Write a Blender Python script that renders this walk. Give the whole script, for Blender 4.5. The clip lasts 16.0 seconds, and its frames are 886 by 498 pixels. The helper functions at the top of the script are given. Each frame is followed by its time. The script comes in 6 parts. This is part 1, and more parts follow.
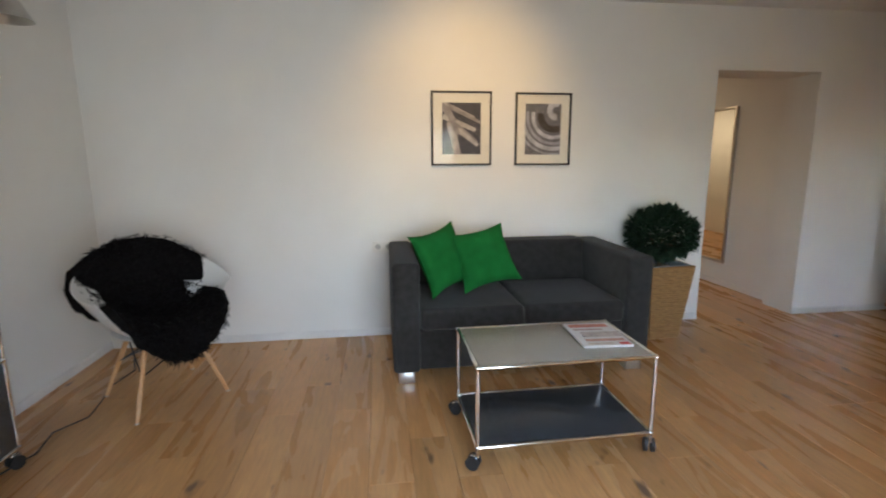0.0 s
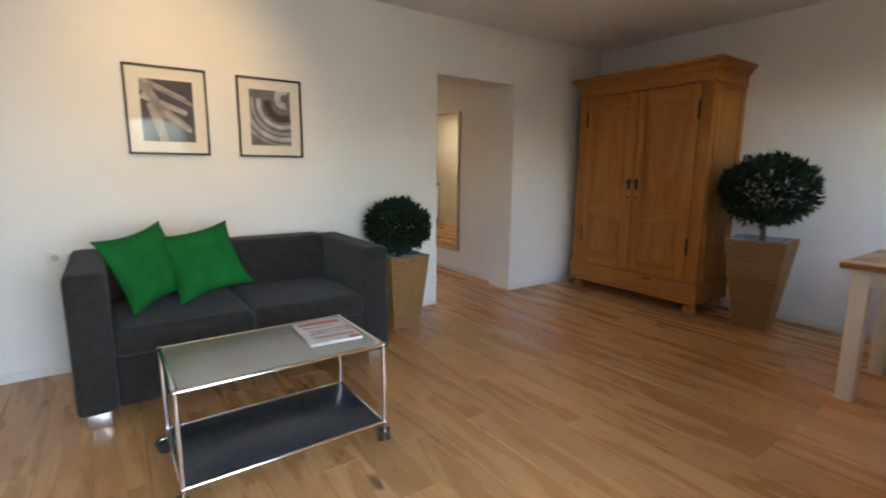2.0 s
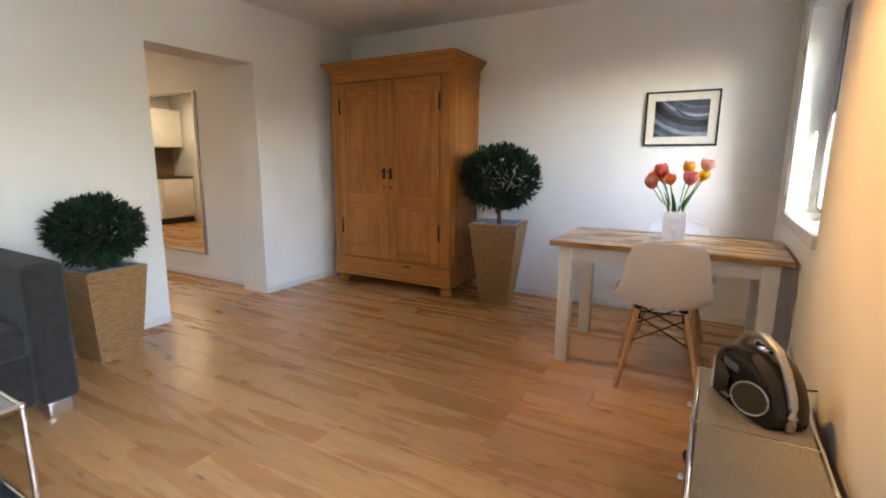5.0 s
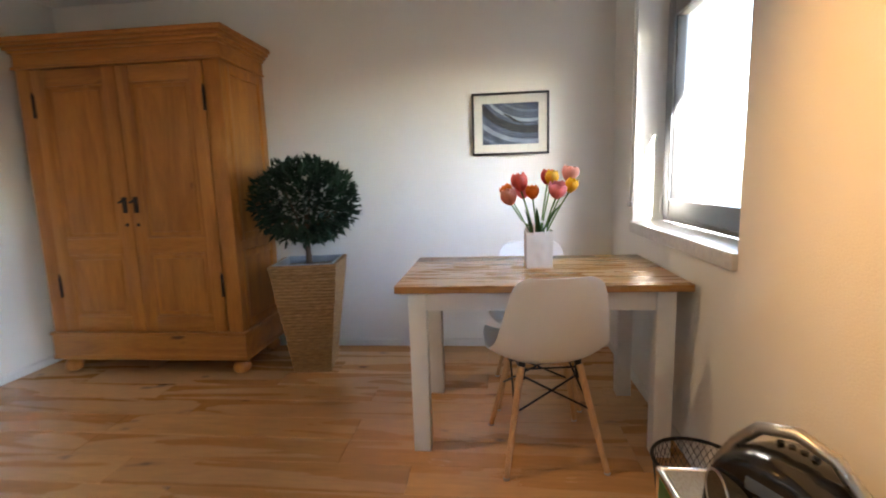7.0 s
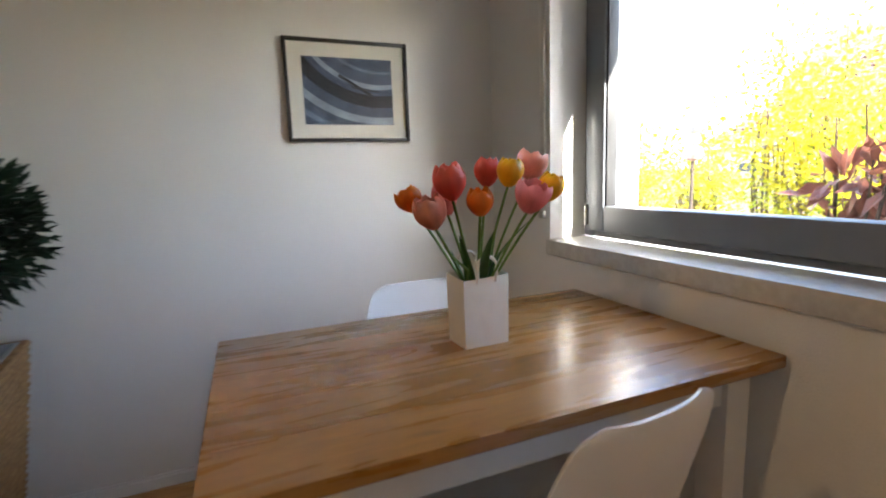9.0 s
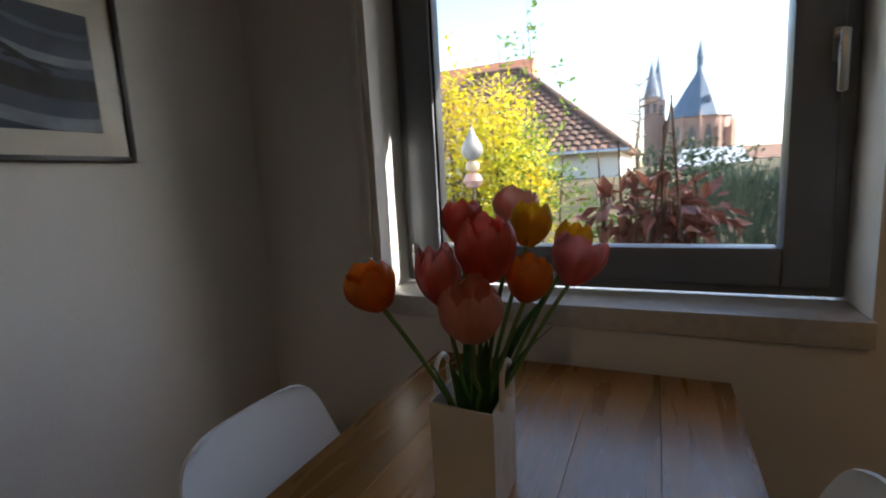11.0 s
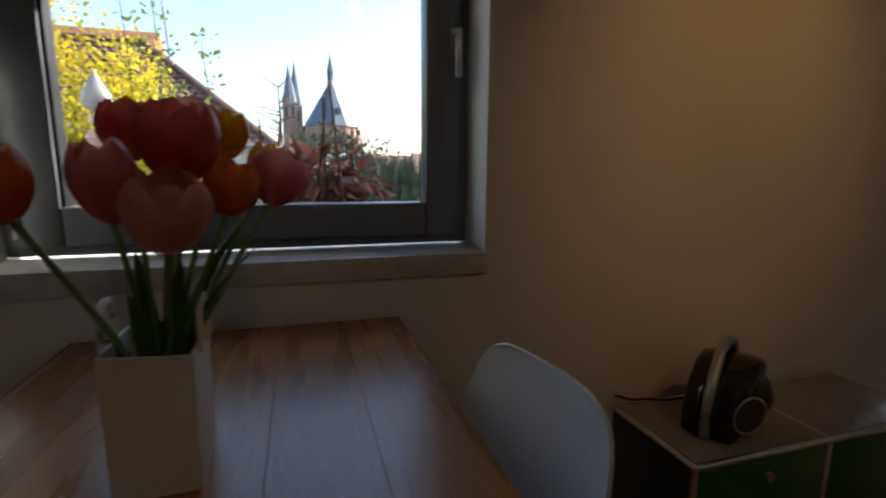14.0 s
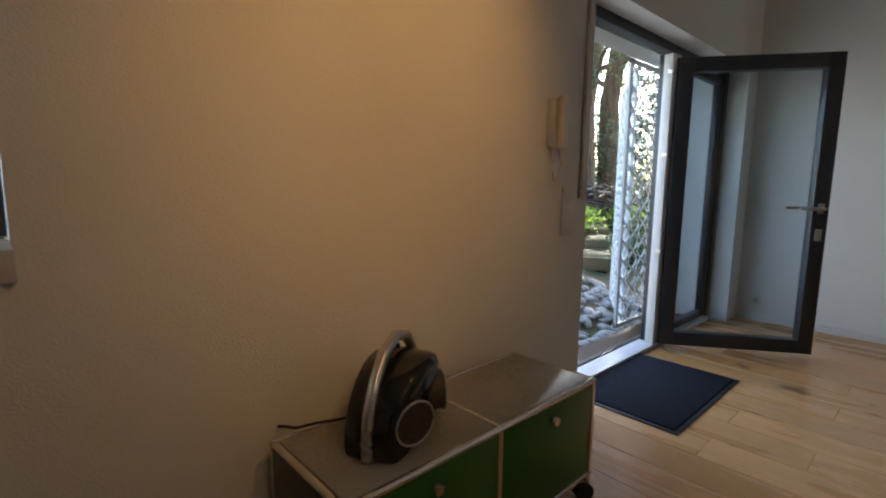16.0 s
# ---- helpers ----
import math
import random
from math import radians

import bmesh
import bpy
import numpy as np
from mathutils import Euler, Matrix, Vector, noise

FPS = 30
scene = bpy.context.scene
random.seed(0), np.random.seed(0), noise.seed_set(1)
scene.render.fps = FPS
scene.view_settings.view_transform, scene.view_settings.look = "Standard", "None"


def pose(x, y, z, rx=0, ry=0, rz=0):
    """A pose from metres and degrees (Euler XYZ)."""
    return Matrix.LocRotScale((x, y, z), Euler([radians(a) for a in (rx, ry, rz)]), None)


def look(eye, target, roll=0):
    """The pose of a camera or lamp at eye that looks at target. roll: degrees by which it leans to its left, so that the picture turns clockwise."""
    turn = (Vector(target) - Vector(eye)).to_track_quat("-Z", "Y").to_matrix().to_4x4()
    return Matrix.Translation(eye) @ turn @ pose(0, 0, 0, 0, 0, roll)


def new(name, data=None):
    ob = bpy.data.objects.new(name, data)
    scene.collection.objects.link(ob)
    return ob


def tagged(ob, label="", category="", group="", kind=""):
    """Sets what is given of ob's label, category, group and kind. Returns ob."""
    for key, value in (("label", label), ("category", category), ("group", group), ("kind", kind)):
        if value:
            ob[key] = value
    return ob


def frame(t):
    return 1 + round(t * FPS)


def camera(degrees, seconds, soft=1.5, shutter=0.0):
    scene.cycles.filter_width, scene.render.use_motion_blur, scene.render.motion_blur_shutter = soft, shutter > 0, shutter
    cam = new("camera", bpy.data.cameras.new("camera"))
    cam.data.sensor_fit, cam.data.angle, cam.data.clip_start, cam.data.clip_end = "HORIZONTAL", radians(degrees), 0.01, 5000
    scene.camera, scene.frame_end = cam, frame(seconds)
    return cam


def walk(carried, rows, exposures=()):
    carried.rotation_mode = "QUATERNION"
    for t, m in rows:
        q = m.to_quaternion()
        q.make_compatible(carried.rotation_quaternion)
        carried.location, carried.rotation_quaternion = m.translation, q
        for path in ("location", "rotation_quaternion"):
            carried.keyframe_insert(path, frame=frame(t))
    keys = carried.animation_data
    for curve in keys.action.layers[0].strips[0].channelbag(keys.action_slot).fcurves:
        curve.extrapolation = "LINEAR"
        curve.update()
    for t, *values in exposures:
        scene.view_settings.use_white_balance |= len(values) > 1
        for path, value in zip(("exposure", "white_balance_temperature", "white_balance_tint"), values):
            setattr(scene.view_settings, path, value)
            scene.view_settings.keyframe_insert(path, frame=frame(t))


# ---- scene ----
cam = camera(86.0, 16.0, soft=1.9, shutter=0.4)
PATH = [
    (0, (1.521, 1.237, 1.324), (1.778, 3.189, 0.971), -0.3),
    (0.5, (1.579, 1.247, 1.309), (2.042, 3.16, 0.954), -0.4),
    (1, (1.647, 1.271, 1.296), (2.359, 3.109, 0.958), 0.3),
    (1.5, (1.721, 1.29, 1.265), (2.667, 3.019, 0.925), 0.3),
    (2, (1.789, 1.308, 1.244), (2.92, 2.923, 0.908), 0.5),
    (2.5, (1.858, 1.304, 1.242), (3.188, 2.759, 0.904), 0.5),
    (3, (1.924, 1.286, 1.233), (3.407, 2.583, 0.89), 0.6),
    (3.5, (1.983, 1.245, 1.231), (3.594, 2.38, 0.891), 0.2),
    (6, (2.515, 1.443, 1.228), (4.324, 2.219, 0.877), 0.6),
    (6.5, (2.763, 1.599, 1.2), (4.682, 2.078, 0.905), -1.0),
    (7, (3.042, 1.722, 1.208), (5.01, 1.928, 0.918), -1.8),
    (7.5, (3.357, 1.834, 1.208), (5.338, 1.889, 0.943), -2.8),
    (8, (3.655, 1.935, 1.205), (5.63, 1.803, 0.916), -0.2),
    (8.5, (3.988, 2.03, 1.218), (5.904, 1.544, 0.919), -3.4),
    (9, (4.301, 2.029, 1.195), (6.132, 1.282, 0.897), -2.1),
    (10.25, (4.84, 2.17, 1.25), (6.13, 0.72, 0.945), -2.2),
    (11.5, (5.243, 2.147, 1.284), (5.757, 0.21, 0.982), -2.6),
    (12, (5.268, 2.147, 1.282), (5.539, 0.176, 0.966), -1.1),
    (12.5, (5.269, 2.147, 1.264), (5.293, 0.167, 0.963), -0.6),
    (13, (5.26, 2.151, 1.231), (5.085, 0.177, 0.957), -0.4),
    (13.5, (5.243, 2.158, 1.186), (4.89, 0.215, 0.873), 0.5),
    (14, (5.202, 2.149, 1.158), (4.632, 0.26, 0.831), 0.4),
    (14.5, (5.079, 2.162, 1.166), (4.275, 0.3, 0.878), 1.3),
    (15, (4.92, 2.138, 1.156), (3.879, 0.348, 0.928), 2.3),
    (15.5, (4.785, 2.031, 1.109), (3.541, 0.478, 0.897), 0.5),
    (16, (4.71, 2.033, 1.054), (3.36, 0.584, 0.778), 0.6),
]
EXPO = [(0.0, 4.15), (1.5, 4.12), (3.5, 4.9), (6.0, 4.9), (7.0, 4.75), (8.0, 4.42), (9.0, 3.95), (9.6, 3.4), (11.5, 1.75),
        (12.5, 1.7), (13.5, 1.6), (14.5, 1.35), (15.0, 1.4), (15.5, 2.0), (16.0, 2.88)]
walk(cam, [(t, look(eye, aim, roll)) for t, eye, aim, roll in PATH], EXPO)

# ---- light ----
world = bpy.data.worlds.new("sky")
scene.world = world
world.use_nodes = True
wn = world.node_tree.nodes
sky = wn.new("ShaderNodeTexSky")
sky.sky_type, sky.sun_disc = "NISHITA", False
SUN = Vector((-0.80, -0.26, 0.54)).normalized()          # towards the sun
sky.sun_elevation = math.asin(SUN.z)
sky.sun_rotation = math.atan2(SUN.x, SUN.y)
world.node_tree.links.new(sky.outputs[0], wn["Background"].inputs[0])
wn["Background"].inputs[1].default_value = 0.15
sun = new("sun", bpy.data.lights.new("sun", "SUN"))
sun.data.energy, sun.data.angle, sun.data.color = 5.0, radians(0.5), (1.0, 0.95, 0.86)
sun.matrix_world = look(SUN * 40, (0, 0, 0))


def area(name, eye, aim, w, h, power, col):
    ob = new(name, bpy.data.lights.new(name, "AREA"))
    ob.data.shape, ob.data.size, ob.data.size_y, ob.data.energy, ob.data.color = "RECTANGLE", w, h, power, col
    ob.matrix_world = look(eye, aim)
    return ob


def spot(name, eye, aim, power, cone, blend, col):
    ob = new(name, bpy.data.lights.new(name, "SPOT"))
    ob.data.energy, ob.data.spot_size, ob.data.spot_blend, ob.data.color, ob.data.shadow_soft_size = power, radians(cone), blend, col, 0.04
    ob.matrix_world = look(eye, aim)
    return ob


# sky light in the opening of the garden door
area("garden_door_sky", (1.80, 0.60, 1.0), (0.90, 4.8, 1.0), 1.8, 1.75, 1.6, (0.86, 0.93, 1.0)).data.spread = radians(115)
WARM = (1.0, 0.62, 0.22)
spot("picture_spot", (2.20, 3.45, 2.42), (2.15, 4.84, 1.72), 2.9, 78, 1.0, WARM)
spot("wall_spot", (3.85, 2.25, 2.42), (3.85, 0.905, 1.42), 6.6, 60, 1.0, (1.0, 0.50, 0.15))
area("hall_glow", (4.3, 6.6, 2.40), (4.3, 6.6, 0.0), 0.3, 0.3, 0.25, (1.0, 0.70, 0.40))
area("kitchen_glow", (3.2, 9.6, 2.40), (3.2, 9.6, 0.0), 0.3, 0.3, 0.9, (1.0, 0.78, 0.50))
spot("table_spot", (4.72, 3.35, 2.42), (4.95, 1.30, 0.55), 2.0, 62, 0.7, (1.0, 0.66, 0.34))

# ---- materials ----
def mat(name, col, col2=None, rough=0.5, metal=0.0, scale=6.0, stretch=(1, 1, 1), bump=0.0, bscale=80.0, spec=0.5, rvar=0.08, coat=0.0, glow=0.0,
        per=0.0, sheen=0.0, low=0.35, high=0.65, thin=0.0):
    """A surface of two colours mixed by noise, with a second, finer noise in its relief and gloss. per: how far each piece differs in brightness."""
    m = bpy.data.materials.new(name)
    m.use_nodes = True
    nt = m.node_tree
    N, L = nt.nodes, nt.links
    p = N["Principled BSDF"]
    co = N.new("ShaderNodeTexCoord")
    mp = N.new("ShaderNodeMapping")
    mp.inputs["Scale"].default_value = stretch
    L.new(co.outputs["Object"], mp.inputs["Vector"])
    big = N.new("ShaderNodeTexNoise")
    big.inputs["Scale"].default_value, big.inputs["Detail"].default_value = scale, 6
    L.new(mp.outputs[0], big.inputs["Vector"])
    ramp = N.new("ShaderNodeValToRGB")
    ramp.color_ramp.elements[0].position, ramp.color_ramp.elements[1].position = low, high
    c2 = col2 or tuple(min(1, c * 0.88) for c in col)
    ramp.color_ramp.elements[0].color, ramp.color_ramp.elements[1].color = (*c2, 1), (*col, 1)
    L.new(big.outputs["Fac"], ramp.inputs[0])
    out = ramp.outputs[0]
    if per:
        info = N.new("ShaderNodeObjectInfo")
        mr = N.new("ShaderNodeMapRange")
        mr.inputs["To Min"].default_value, mr.inputs["To Max"].default_value = 1 - per, 1 + per
        L.new(info.outputs["Random"], mr.inputs[0])
        mix = N.new("ShaderNodeVectorMath")
        mix.operation = "SCALE"
        L.new(out, mix.inputs[0]), L.new(mr.outputs[0], mix.inputs["Scale"])
        off = N.new("ShaderNodeVectorMath")
        off.operation = "SCALE"
        off.inputs[0].default_value = (37.0, 91.0, 13.0)
        L.new(info.outputs["Random"], off.inputs["Scale"])
        L.new(off.outputs[0], mp.inputs["Location"])
        out = mix.outputs[0]
    L.new(out, p.inputs["Base Color"])
    fine = N.new("ShaderNodeTexNoise")
    fine.inputs["Scale"].default_value, fine.inputs["Detail"].default_value = bscale, 4
    L.new(mp.outputs[0], fine.inputs["Vector"])
    rr = N.new("ShaderNodeMapRange")
    rr.inputs["To Min"].default_value, rr.inputs["To Max"].default_value = max(0.02, rough - rvar), min(1, rough + rvar)
    L.new(fine.outputs["Fac"], rr.inputs[0]), L.new(rr.outputs[0], p.inputs["Roughness"])
    if bump:
        b = N.new("ShaderNodeBump")
        b.inputs["Strength"].default_value, b.inputs["Distance"].default_value = bump, 0.004
        L.new(fine.outputs["Fac"], b.inputs["Height"]), L.new(b.outputs[0], p.inputs["Normal"])
    p.inputs["Metallic"].default_value, p.inputs["Specular IOR Level"].default_value = metal, spec
    p.inputs["Coat Weight"].default_value, p.inputs["Sheen Weight"].default_value = coat, sheen
    if glow:
        p.inputs["Emission Color"].default_value, p.inputs["Emission Strength"].default_value = (*col, 1), glow
    if thin:
        tr = N.new("ShaderNodeBsdfTranslucent")
        L.new(out, tr.inputs[0])
        mx = N.new("ShaderNodeMixShader")
        mx.inputs[0].default_value = thin
        L.new(p.outputs[0], mx.inputs[1]), L.new(tr.outputs[0], mx.inputs[2]), L.new(mx.outputs[0], N["Material Output"].inputs[0])
    return m


def wood(name, light, dark, knot, axis="Y", ring=14.0, rough=0.4, per=0.12, knots=0.75, coat=0.0, spec=0.5, warp=1.0):
    """Planked timber: long grain bands along one axis, dark streaks and scattered knots; each plank takes its own part of the pattern."""
    m = bpy.data.materials.new(name)
    m.use_nodes = True
    nt = m.node_tree
    N, L = nt.nodes, nt.links
    p = N["Principled BSDF"]
    co = N.new("ShaderNodeTexCoord")
    info = N.new("ShaderNodeObjectInfo")
    off = N.new("ShaderNodeVectorMath")
    off.operation = "MULTIPLY_ADD"
    off.inputs[1].default_value = (53.0, 71.0, 29.0)
    L.new(info.outputs["Random"], off.inputs[0]), L.new(co.outputs["Object"], off.inputs[2])
    s = {"X": (0.12, 1, 1), "Y": (1, 0.12, 1), "Z": (1, 1, 0.12)}[axis]
    mp = N.new("ShaderNodeMapping")
    mp.inputs["Scale"].default_value = s
    L.new(off.outputs[0], mp.inputs["Vector"])
    band = N.new("ShaderNodeTexNoise")
    band.inputs["Scale"].default_value, band.inputs["Detail"].default_value, band.inputs["Distortion"].default_value = ring, 8, warp
    L.new(mp.outputs[0], band.inputs["Vector"])
    ramp = N.new("ShaderNodeValToRGB")
    e = ramp.color_ramp.elements
    e[0].position, e[0].color, e[1].position, e[1].color = 0.34, (*dark, 1), 0.62, (*light, 1)
    L.new(band.outputs["Fac"], ramp.inputs[0])
    grain = N.new("ShaderNodeTexNoise")
    grain.inputs["Scale"].default_value, grain.inputs["Detail"].default_value = ring * 11, 3
    L.new(mp.outputs[0], grain.inputs["Vector"])
    g = N.new("ShaderNodeMapRange")
    g.inputs["From Min"].default_value, g.inputs["From Max"].default_value = 0.3, 0.7
    g.inputs["To Min"].default_value, g.inputs["To Max"].default_value = 0.88, 1.08
    L.new(grain.outputs["Fac"], g.inputs[0])
    kn = N.new("ShaderNodeTexNoise")
    kn.inputs["Scale"].default_value, kn.inputs["Detail"].default_value = 1.0, 2
    km = N.new("ShaderNodeMapping")
    km.inputs["Scale"].default_value = tuple(9.0 * (0.42 if a < 1 else 1) for a in s)
    L.new(off.outputs[0], km.inputs["Vector"]), L.new(km.outputs[0], kn.inputs["Vector"])
    kr = N.new("ShaderNodeMapRange")
    kr.inputs["From Min"].default_value, kr.inputs["From Max"].default_value = knots - 0.07, knots
    L.new(kn.outputs["Fac"], kr.inputs[0])
    mx = N.new("ShaderNodeMix")
    mx.data_type = "RGBA"
    mx.inputs["B"].default_value = (*knot, 1)
    L.new(kr.outputs[0], mx.inputs["Factor"]), L.new(ramp.outputs[0], mx.inputs["A"])
    pr = N.new("ShaderNodeMapRange")
    pr.inputs["To Min"].default_value, pr.inputs["To Max"].default_value = 1 - per, 1 + per
    L.new(info.outputs["Random"], pr.inputs[0])
    mul = N.new("ShaderNodeMath")
    mul.operation = "MULTIPLY"
    L.new(pr.outputs[0], mul.inputs[0]), L.new(g.outputs[0], mul.inputs[1])
    sc = N.new("ShaderNodeVectorMath")
    sc.operation = "SCALE"
    L.new(mx.outputs["Result"], sc.inputs[0]), L.new(mul.outputs[0], sc.inputs["Scale"])
    L.new(sc.outputs[0], p.inputs["Base Color"])
    rr = N.new("ShaderNodeMapRange")
    rr.inputs["To Min"].default_value, rr.inputs["To Max"].default_value = rough - 0.08, rough + 0.1
    L.new(band.outputs["Fac"], rr.inputs[0]), L.new(rr.outputs[0], p.inputs["Roughness"])
    b = N.new("ShaderNodeBump")
    b.inputs["Strength"].default_value, b.inputs["Distance"].default_value = 0.12, 0.002
    L.new(grain.outputs["Fac"], b.inputs["Height"]), L.new(b.outputs[0], p.inputs["Normal"])
    p.inputs["Coat Weight"].default_value, p.inputs["Specular IOR Level"].default_value = coat, spec
    return m


def glass(name, tint=(1, 1, 1), gloss=1.0):
    """Window glass: clear straight through, with a mirror film that grows at a slant."""
    m = bpy.data.materials.new(name)
    m.use_nodes = True
    N, L = m.node_tree.nodes, m.node_tree.links
    N.remove(N["Principled BSDF"])
    t, g, mx, fr = N.new("ShaderNodeBsdfTransparent"), N.new("ShaderNodeBsdfGlossy"), N.new("ShaderNodeMixShader"), N.new("ShaderNodeLayerWeight")
    t.inputs[0].default_value = (*tint, 1)
    g.inputs["Roughness"].default_value = 0.01
    fr.inputs["Blend"].default_value = 0.5
    pw = N.new("ShaderNodeMath")
    pw.operation = "POWER"
    pw.inputs[1].default_value = 4.0
    am = N.new("ShaderNodeMath")
    am.operation = "MULTIPLY_ADD"
    am.inputs[1].default_value, am.inputs[2].default_value = 0.6 * gloss, 0.03 * gloss
    L.new(fr.outputs["Facing"], pw.inputs[0]), L.new(pw.outputs[0], am.inputs[0]), L.new(am.outputs[0], mx.inputs[0]), L.new(t.outputs[0], mx.inputs[1]), L.new(g.outputs[0], mx.inputs[2])
    L.new(mx.outputs[0], N["Material Output"].inputs[0])
    return m


M_WALL = mat("wall_paint", (0.80, 0.79, 0.76), (0.76, 0.75, 0.72), rough=0.9, scale=1.6, bump=0.35, bscale=170, spec=0.2)
M_CEIL = mat("ceiling_paint", (0.80, 0.79, 0.77), (0.77, 0.76, 0.74), rough=0.9, scale=1.2, bump=0.3, bscale=150, spec=0.2)
M_TRIM = mat("trim_white", (0.78, 0.77, 0.75), rough=0.4, scale=3)
M_FLOOR = wood("oak_laminate", (0.59, 0.318, 0.126), (0.515, 0.267, 0.102), (0.15, 0.075, 0.035), "Y", 6.0, 0.27, 0.11, 0.745)
M_FLOORGAP = mat("floor_joint", (0.10, 0.06, 0.035), rough=0.8)
M_PINE = wood("waxed_pine", (0.46, 0.185, 0.033), (0.33, 0.115, 0.020), (0.13, 0.045, 0.014), "Z", 10.0, 0.42, 0.06, 0.80)
M_PINEH = wood("waxed_pine_cross", (0.46, 0.185, 0.033), (0.33, 0.115, 0.020), (0.13, 0.045, 0.014), "Y", 10.0, 0.42, 0.06, 0.80)
M_OAKTOP = wood("stained_table_wood", (0.335, 0.155, 0.033), (0.25, 0.110, 0.023), (0.06, 0.025, 0.010), "Y", 12.0, 0.27, 0.26, 0.73, spec=0.7, warp=1.6)
M_BEECH = wood("beech_leg", (0.62, 0.36, 0.17), (0.52, 0.28, 0.12), (0.3, 0.15, 0.06), "Z", 20.0, 0.4, 0.05, 0.95)
M_WHITEWOOD = mat("white_lacquer", (0.78, 0.77, 0.74), (0.72, 0.71, 0.68), rough=0.35, scale=4, bump=0.05, bscale=40)
M_SHELL = mat("white_plastic", (0.80, 0.80, 0.79), (0.77, 0.77, 0.76), rough=0.38, scale=3, bump=0.02, bscale=200)
M_SOFA = mat("charcoal_weave", (0.032, 0.030, 0.029), (0.023, 0.021, 0.020), rough=0.95, scale=22, bump=0.5, bscale=420, spec=0.15, sheen=0.12)
M_GREEN = mat("green_cotton", (0.010, 0.145, 0.028), (0.007, 0.11, 0.02), rough=0.9, scale=8, bump=0.4, bscale=300, spec=0.15)
M_CHROME = mat("chrome", (0.80, 0.79, 0.77), (0.74, 0.73, 0.71), rough=0.12, metal=1.0, scale=12, rvar=0.05)
M_STEEL = mat("brushed_steel", (0.58, 0.57, 0.55), rough=0.3, metal=1.0, scale=12)
M_GREYPANEL = mat("grey_powder_coat", (0.33, 0.31, 0.27), (0.29, 0.275, 0.24), rough=0.28, scale=5, bump=0.05, bscale=300)
M_ANTH = mat("anthracite_powder_coat", (0.045, 0.052, 0.06), (0.036, 0.042, 0.05), rough=0.27, scale=5, bump=0.05, bscale=300)
M_GREENPANEL = mat("green_powder_coat", (0.012, 0.13, 0.018), (0.010, 0.11, 0.014), rough=0.3, scale=5, bump=0.05, bscale=300)
M_BLACKRUB = mat("black_rubber", (0.018, 0.018, 0.019), rough=0.6, scale=20)
M_BLACKGLOSS = mat("black_gloss_plastic", (0.012, 0.012, 0.014), rough=0.14, scale=9, rvar=0.05)
M_BLACKWIRE = mat("black_wire", (0.02, 0.02, 0.021), rough=0.35, metal=0.6, scale=20)
M_GRILLE = mat("speaker_mesh", (0.10, 0.085, 0.06), (0.05, 0.042, 0.03), rough=0.55, metal=0.5, scale=160)
M_FUR = mat("black_fleece", (0.010, 0.009, 0.009), (0.005, 0.0045, 0.0045), rough=0.9, scale=40, spec=0.08)
M_FRAME = mat("black_frame", (0.022, 0.02, 0.02), rough=0.4, scale=10)
M_MOUNT = mat("cream_mount", (0.74, 0.71, 0.63), (0.71, 0.68, 0.60), rough=0.9, scale=30)
M_ALU = mat("dark_grey_window", (0.19, 0.205, 0.23), (0.17, 0.183, 0.205), rough=0.36, scale=5, bump=0.04, bscale=200)
M_DOORBLK = mat("black_door_profile", (0.022, 0.024, 0.028), (0.018, 0.02, 0.023), rough=0.33, scale=5)
M_ALUWHITE = mat("white_door_edge", (0.74, 0.74, 0.74), rough=0.4, scale=4)
M_SILL = mat("stone_sill", (0.60, 0.585, 0.55), (0.52, 0.50, 0.47), rough=0.35, scale=45)
M_GLASS = glass("window_glass")
M_PGLASS = glass("picture_glazing", (1, 1, 1), 0.3)
M_DGLASS = glass("door_glass", (0.80, 0.86, 0.90))
M_MIRROR = mat("mirror_silver", (0.92, 0.91, 0.88), (0.92, 0.91, 0.88), rough=0.03, metal=1.0, rvar=0.01)
M_BASKET = mat("water_hyacinth", (0.38, 0.215, 0.080), (0.20, 0.10, 0.034), rough=0.75, scale=26, stretch=(1, 1, 7), bump=0.6, bscale=50, low=0.3, high=0.7)
M_LEAF = mat("bay_leaf", (0.017, 0.044, 0.022), (0.007, 0.020, 0.010), rough=0.55, scale=9, thin=0.1, spec=0.3)
M_BARK = mat("bark", (0.14, 0.09, 0.055), (0.07, 0.045, 0.03), rough=0.9, scale=20, stretch=(1, 1, 0.2), bump=0.7, bscale=40)
M_PEBBLE = mat("clay_pebble", (0.30, 0.27, 0.24), (0.18, 0.16, 0.14), rough=0.8, scale=12, per=0.3)
M_FOIL = mat("grey_liner", (0.30, 0.34, 0.40), rough=0.35, scale=20)
M_MAT = mat("navy_mat", (0.018, 0.020, 0.030), (0.012, 0.013, 0.02), rough=0.95, scale=60, bump=0.8, bscale=500, spec=0.1)
M_VASE = mat("bisque_porcelain", (0.78, 0.75, 0.69), (0.74, 0.71, 0.65), rough=0.55, scale=10, bump=0.15, bscale=30)
M_STEM = mat("tulip_stem", (0.13, 0.24, 0.05), (0.09, 0.17, 0.035), rough=0.45, scale=20)
M_TLEAF = mat("tulip_leaf", (0.06, 0.16, 0.035), (0.04, 0.11, 0.03), rough=0.4, scale=14, stretch=(1, 1, 0.2), thin=0.25)
M_PLASTIC = mat("white_switch", (0.76, 0.74, 0.69), rough=0.4, scale=8)
